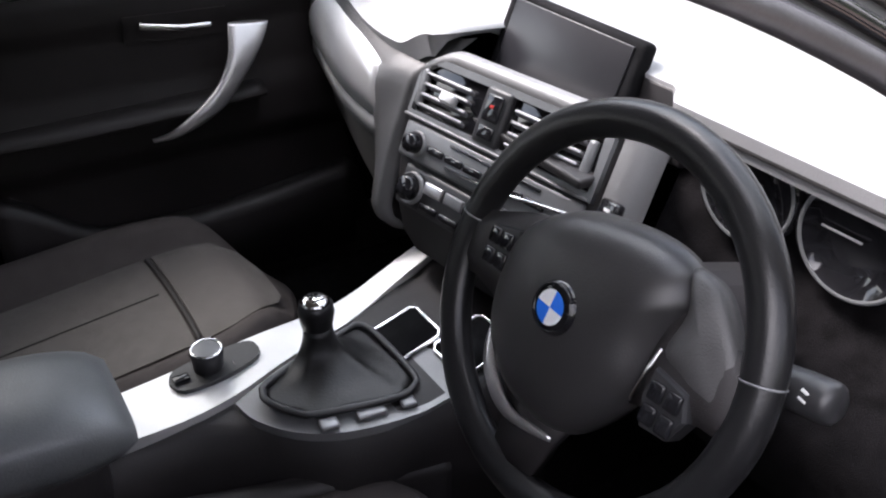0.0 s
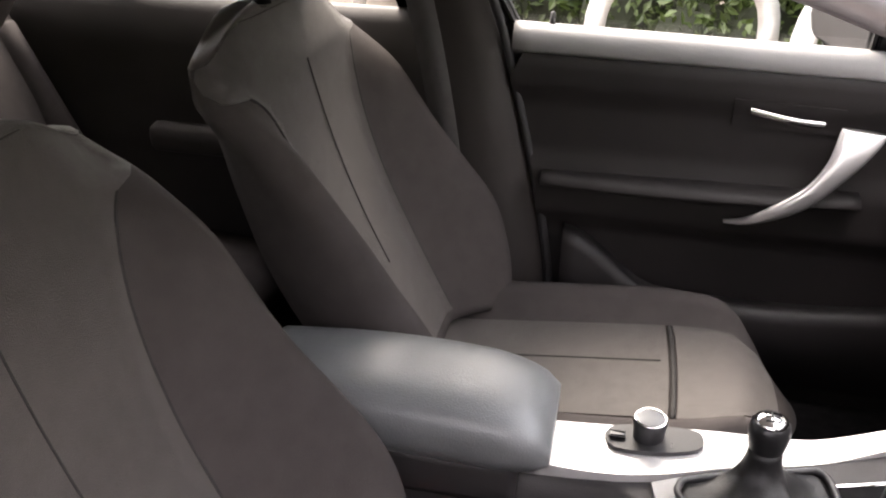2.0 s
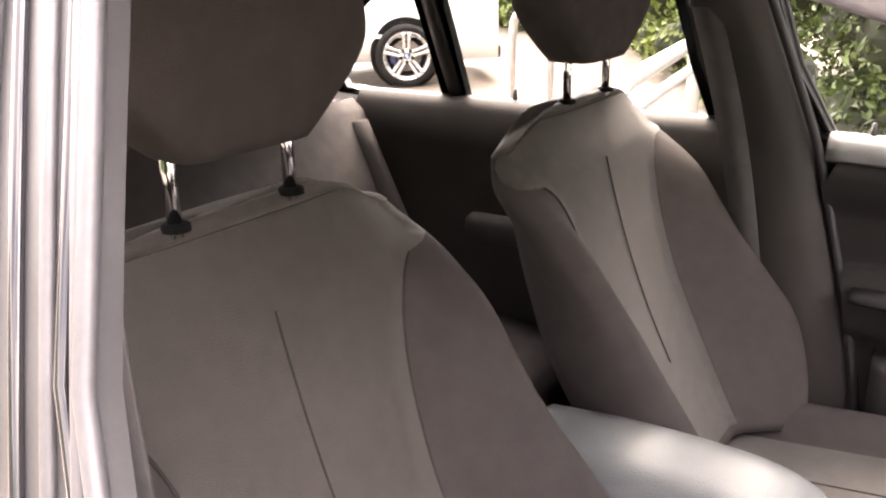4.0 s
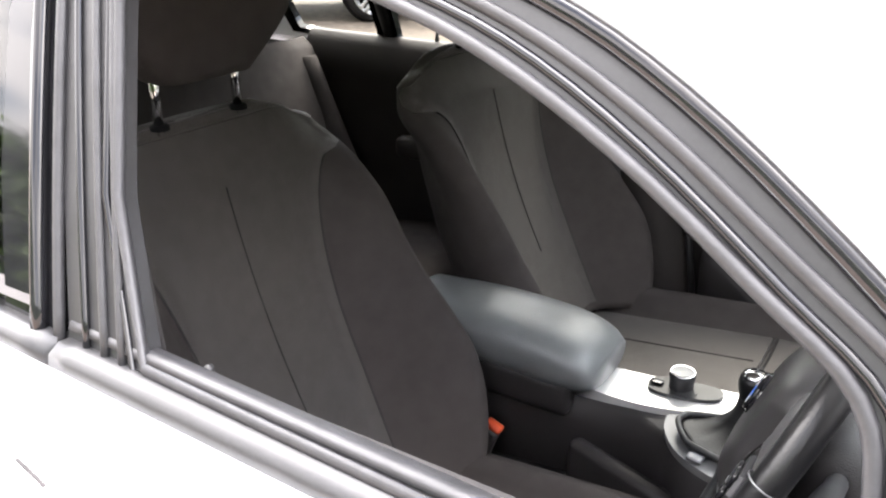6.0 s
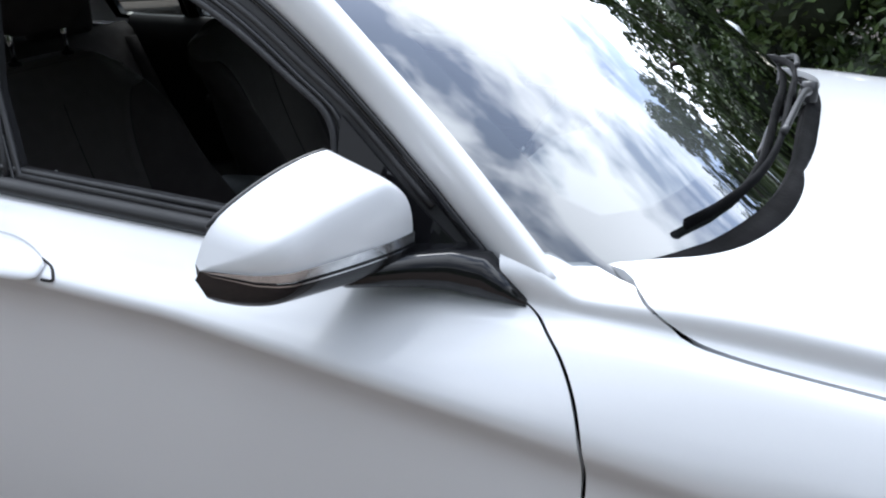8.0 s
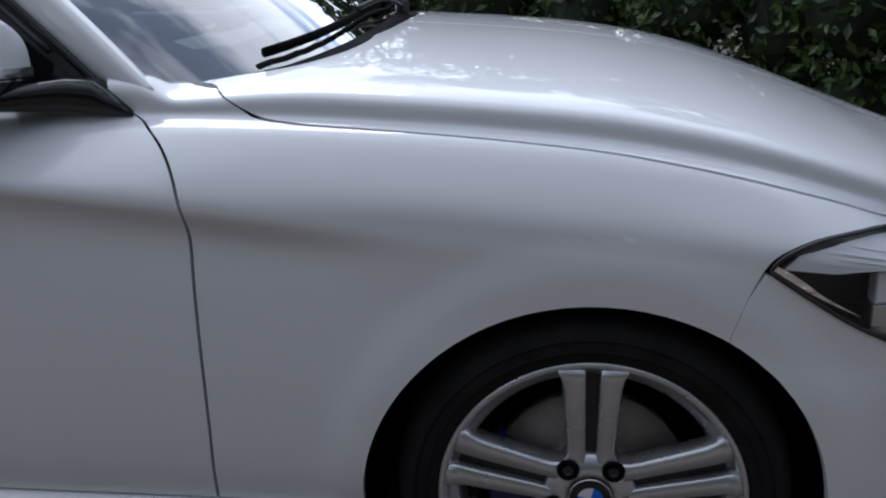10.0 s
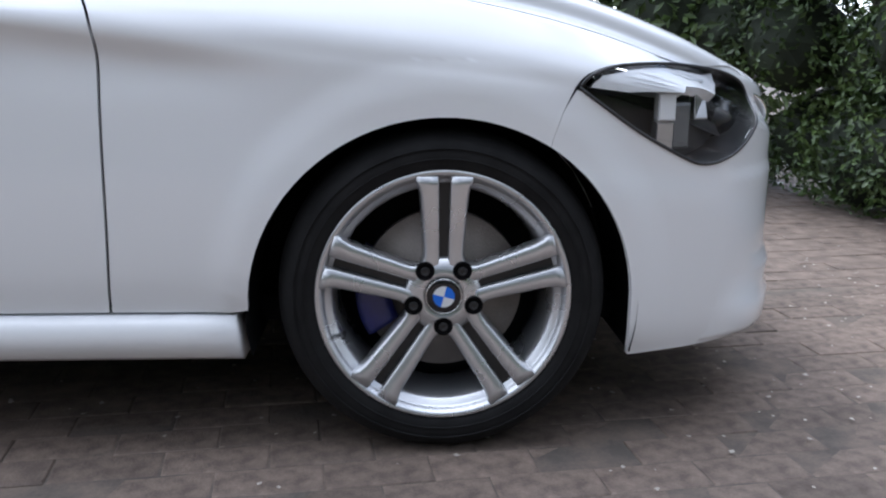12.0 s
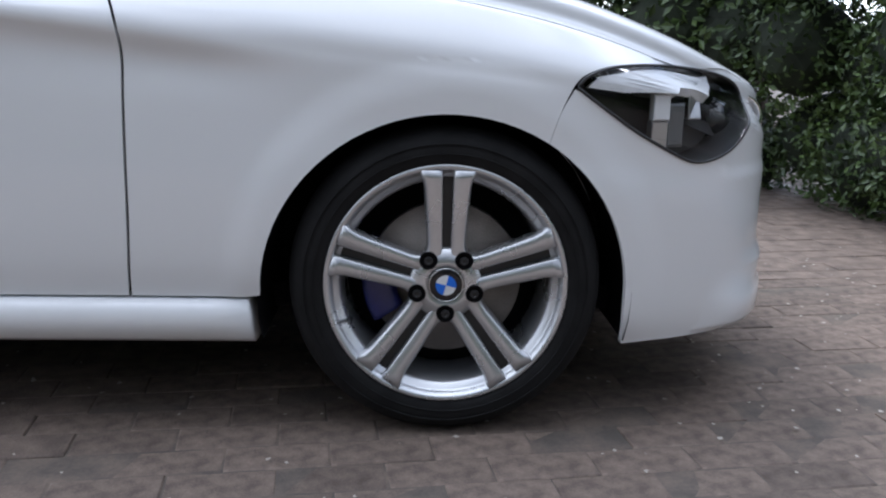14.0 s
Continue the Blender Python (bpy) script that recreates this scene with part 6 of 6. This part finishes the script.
def hedge_run(name, pts, height, depth, per, size, material, label, seed):
    rng = random.Random(seed)
    blobs = []
    for (x0, y0), (x1, y1) in zip(pts, pts[1:]):
        n = max(1, int(math.hypot(x1 - x0, y1 - y0) / 0.32))
        nx, ny = -(y1 - y0), x1 - x0
        ln = math.hypot(nx, ny)
        for i in range(n):
            t = (i + rng.random() * 0.6) / n
            for lv in range(max(2, int(height / 0.55))):
                z = 0.25 + lv * 0.52 + rng.uniform(-0.1, 0.1)
                off = rng.uniform(-0.3, 0.3)
                blobs.append(((x0 + (x1 - x0) * t + nx / ln * off, y0 + (y1 - y0) * t + ny / ln * off, z), (rng.uniform(0.3, 0.46), rng.uniform(0.3, 0.46) * depth, rng.uniform(0.3, 0.44)), rng.uniform(0.7, 1.3)))
    ob = leaf_cloud(name, blobs, per, size, material, None, seed)
    tagged(ob, label, "hedge", kind="stuff")
    # solid filler blobs inside the leaves, coloured as the hedge's inner shade
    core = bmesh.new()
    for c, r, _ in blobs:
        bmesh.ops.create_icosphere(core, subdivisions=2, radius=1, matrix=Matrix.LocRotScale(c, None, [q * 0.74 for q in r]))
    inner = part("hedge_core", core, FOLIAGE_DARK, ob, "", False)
    return ob


# dark copy of the leaf green with the shade between leaves painted in
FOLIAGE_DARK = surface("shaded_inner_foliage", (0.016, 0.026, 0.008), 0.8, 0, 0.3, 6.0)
hedge_run("hedge", [(3.6, -0.6), (2.75, 0.55), (2.25, 1.45), (1.95, 2.2)], 2.9, 1.0, 1700, 0.022, FOLIAGE, "dense dark green leafy hedge at the paving's edge", 3)
hedge_run("hedge", [(1.9, 2.5), (0.7, 3.5), (-1.2, 4.5), (-2.7, 5.9)], 2.3, 1.0, 550, 0.036, FOLIAGE, "dense green leafy hedge at the paving's edge", 4)
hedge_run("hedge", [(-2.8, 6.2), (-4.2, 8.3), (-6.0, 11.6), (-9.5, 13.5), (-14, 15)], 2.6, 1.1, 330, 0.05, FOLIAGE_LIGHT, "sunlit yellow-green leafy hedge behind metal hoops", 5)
hedge_run("hedge", [(-13, -6.2), (-7, -6.9), (0, -6.6), (6, -6.9), (12, -5.5)], 3.2, 1.2, 70, 0.13, FOLIAGE, "tall dark tree hedge mirrored in the car's glass", 9)


def build_tree(at, height, spread, seed, material):
    rng = random.Random(seed)
    tr = thing("tree", "leafy green tree behind the hedge", "tree", "trees", at)
    trunk = [(0, 0, 0), (rng.uniform(-0.1, 0.1), rng.uniform(-0.1, 0.1), height * 0.3), (rng.uniform(-0.3, 0.3), rng.uniform(-0.3, 0.3), height * 0.75)]
    tp = smooth_path(trunk, 5)
    bm = tube(tp, [0.16 * (1 - 0.8 * i / (len(tp) - 1)) for i in range(len(tp))], 8)
    blobs = []
    for i in range(22):
        a, r = rng.uniform(0, 6.28), spread * math.sqrt(rng.random())
        z = height * (0.42 + 0.55 * rng.random() * (1 - 0.4 * r / spread))
        c = (r * math.cos(a), r * math.sin(a), z)
        q = spread * rng.uniform(0.2, 0.38)
        blobs.append((c, (q, q, q * 0.75), 1.0))
        if i < 9:
            bm = merge(bm, tube([tp[rng.randint(4, 8)], ((c[0]) * 0.5, c[1] * 0.5, z * 0.85), c], [0.05, 0.035, 0.012], 6))
    part("trunk", bm, BARK, tr)
    leaf_cloud("crown", blobs, 330, 0.09, material, tr, seed)
    return tr


for i, (x, y, h, s) in enumerate(((4.6, 2.2, 5.6, 1.7), (3.0, 5.2, 6.2, 2.0), (0.6, 8.2, 6.8, 2.2), (-3.0, 11.8, 6.5, 2.4), (-8.5, 16.0, 7.5, 2.8), (6.8, -0.6, 5.4, 1.7))):
    build_tree((x, y, 0), h, s, 20 + i, FOLIAGE)
for i, (x, y) in enumerate(((-24, -32), (-9, -24), (-2, -22), (4, -19.5), (10, -17), (16, -12), (-36, -19), (17, -3), (-34, -4), (-20, 8), (14, 8), (9, 14), (2, 17))):
    build_tree((x, y, 0), 7.5 + (i % 3), 3.4, 60 + i, FOLIAGE)

# metal hoops
def hoop(a, b, height, r=0.03):
    h = thing("metal_hoop", "galvanised steel hoop barrier standing on the paving", "barrier", "metal hoops")
    a, b = Vector(a), Vector(b)
    pts = [a, a + Vector((0, 0, height - 0.14))] + [a.lerp(b, 0.14 * (1 - math.cos(t))) + Vector((0, 0, height - 0.14 + 0.14 * math.sin(t))) for t in np.linspace(0.3, 1.57, 5)]
    pts += [b.lerp(a, 0.14 * (1 - math.cos(t))) + Vector((0, 0, height - 0.14 + 0.14 * math.sin(t))) for t in np.linspace(1.57, 0.3, 5)] + [b + Vector((0, 0, height - 0.14)), b]
    part("hoop_bar", tube(pts, r, 12), STEEL, h)
    for q in (a, b):
        part("hoop_collar", lathe([(r, 0.05), (r + 0.01, 0.04), (r + 0.012, 0.0)], q, "z", 14), STEEL, h)
    return h


far_hoop = hoop((-4.50, 4.72, 0), (-4.06, 4.46, 0), 0.87)
part("foot_sleeve", lathe([(0.034, 0.30), (0.05, 0.29), (0.056, 0.02), (0.075, 0.0)], (-4.06, 4.46, 0), "z", 16), ORANGE, far_hoop, "orange plastic sleeve round one foot")
long_hoop = hoop((-2.33, 1.45, 0), (-2.60, 3.0, 0), 0.91)
part("lower_rail", tube([(-2.335, 1.46, 0.80), (-2.595, 2.99, 0.80)], 0.022, 10), STEEL, long_hoop)
hoop((-1.50, 1.68, 0), (-1.02, 1.75, 0), 0.92)
hoop((-0.66, 1.22, 0), (-1.0, 1.34, 0), 0.965)

# second car beyond
other = thing("parked_car", "white hatchback parked beyond, seen from its rear corner", "car")
other.location, other.rotation_euler = (-7.30, 7.11, 0), (0, 0, radians(41))


side_pts = ((0.858, 0.25), (0.88, 0.5), (0.87, 0.75), (0.84, 0.92), (0.76, 0.98), (0.66, 1.25), (0.56, 1.4), (0.0, 1.45))
rs = []
for x, k, top in ((0.98, 0.86, 0.55), (0.95, 0.95, 0.72), (0.85, 0.98, 0.9), (0.6, 1.0, 0.99), (0.2, 1.0, 1.0), (-0.6, 1.0, 1.0), (-1.4, 1.0, 0.99), (-1.9, 0.99, 0.93), (-2.3, 0.98, 0.70), (-2.9, 0.94, 0.63), (-3.25, 0.8, 0.55)):
    ring = [Vector((x, -y * k, min(z, 0.25 + 1.2 * top))) for y, z in side_pts]
    rs.append(ring + [Vector((p.x, -p.y, p.z)) for p in ring[-2::-1]])
shellb = rings(rs, closed=False)
bmesh.ops.holes_fill(shellb, edges=shellb.edges[:])
part("far_body", shellb, WHITE, other, "white body")
for sg in (-1, 1):
    for x in (0.0, -2.69):
        part("far_arch", lathe([(0.0, -0.004), (0.35, -0.004), (0.365, 0.0), (0.37, 0.2)], (x, sg * 0.875, 0.33), "y", 36) if sg < 0 else lathe([(0.37, -0.2), (0.365, 0.0), (0.35, 0.012), (0.0, 0.012)], (x, 0.875, 0.33), "y", 36), UNDER, other)
    part("tail_light", box(0.86, sg * 0.74, 0.86, 0.16, 0.16, 0.14, 0.03, (0, 0, sg * -28)), RED_LENS, other, "red tail light")
    part("far_window", rings([[Vector((x, sg * 0.735, 1.0)), Vector((x - 0.02, sg * 0.60, 1.34))] for x in (0.45, 0.0, -0.75, -1.5)], closed=False), DARK_GLASS, other)
part("far_diffuser", box(0.97, 0, 0.3, 0.12, 1.3, 0.14, 0.03), BLACK_TRIM, other, "dark lower rear bumper")
part("far_rear_screen", rings([[Vector((0.93, y, 1.02)), Vector((0.60, y * 0.85, 1.38))] for y in (-0.6, 0, 0.6)], closed=False), DARK_GLASS, other)

for x, y, turn in ((0, -0.862, 0), (-2.69, -0.862, 0), (0, 0.862, 180), (-2.69, 0.862, 180)):
    w2 = copy_thing(front_wheel, pose(x, y * 1.11, 0.312, 0, 0, turn))
    w2.parent = other


# ---- block paving ----
def block_mesh(seed):
    rng = random.Random(seed)
    lx, ly, h = 0.0988, 0.0488, 0.05
    c = 0.0025
    top = [(sx * (lx - c) + rng.uniform(-0.0015, 0.0015), sy * (ly - c) + rng.uniform(-0.0015, 0.0015), rng.uniform(-0.001, 0.0005)) for sx, sy in ((-1, -1), (1, -1), (1, 1), (-1, 1))]
    mid = [(sx * lx, sy * ly, -0.0025) for sx, sy in ((-1, -1), (1, -1), (1, 1), (-1, 1))]
    low = [(x, y, -h) for x, y, _ in mid]
    v = top + mid + low
    f = [(0, 1, 2, 3)]
    for a in range(4):
        b = (a + 1) % 4
        f += [(b, a, a + 4, b + 4), (b + 4, a + 4, a + 8, b + 8)]
    return v, f


BLOCKS = []
for k in range(5):
    v, f = block_mesh(k)
    me = bpy.data.meshes.new("paving_block")
    me.from_pydata(v, [], f)
    me.materials.append(PAVER)
    BLOCKS.append(me)
rng = random.Random(8)
rest_v, rest_f = [], []
turn = Matrix.Rotation(radians(7), 3, "Z")
for j in range(-42, 26):
    for i in range(-18, 18):
        x, y = i * 0.2 + (0.1 if j % 2 else 0.0), j * 0.1
        p = turn @ Vector((x, y, 0)) + Vector((0.2, -0.3, 0))
        dz, tilt = rng.uniform(-0.003, 0.001), rng.uniform(-0.012, 0.012)
        k = rng.randrange(5)
        if -0.75 < p.x < 1.75 and -1.95 < p.y < 0.35:
            ob = new("paving_block", BLOCKS[k])
            ob.parent, ob.location, ob.rotation_euler = ground, (p.x, p.y, dz - 0.001), (tilt, tilt * 0.5, radians(7))
        else:
            v, f = block_mesh(k)
            n = len(rest_v)
            rest_v += [tuple(turn @ Vector(q) + p + Vector((0, 0, dz + q[0] * tilt))) for q in v]
            rest_f += [tuple(n + q for q in face) for face in f]
me = bpy.data.meshes.new("paving_field")
me.from_pydata(rest_v, [], rest_f)
me.materials.append(PAVER_FIELD)
field = new("paving_field", me)
field.parent = ground
tagged(field, kind="stuff")

# pale petals and grit on the paving
pv, pf = [], []
for _ in range(900):
    x, y, s, a = rng.uniform(-1.2, 3.0), rng.uniform(-2.4, 1.2), rng.uniform(0.003, 0.008), rng.uniform(0, 6.28)
    n = len(pv)
    pv += [(x + s * math.cos(a + q) * (1 if q % 3 else 0.6), y + s * math.sin(a + q), 0.003 + rng.uniform(0, 0.003)) for q in (0, 1.3, 2.9, 4.4)]
    pf.append((n, n + 1, n + 2, n + 3))
me = bpy.data.meshes.new("fallen_petals")
me.from_pydata(pv, [], pf)
me.materials.append(LITTER)
tagged(new("fallen_petals", me), "small pale dry petals scattered over the paving", "petals", kind="stuff")
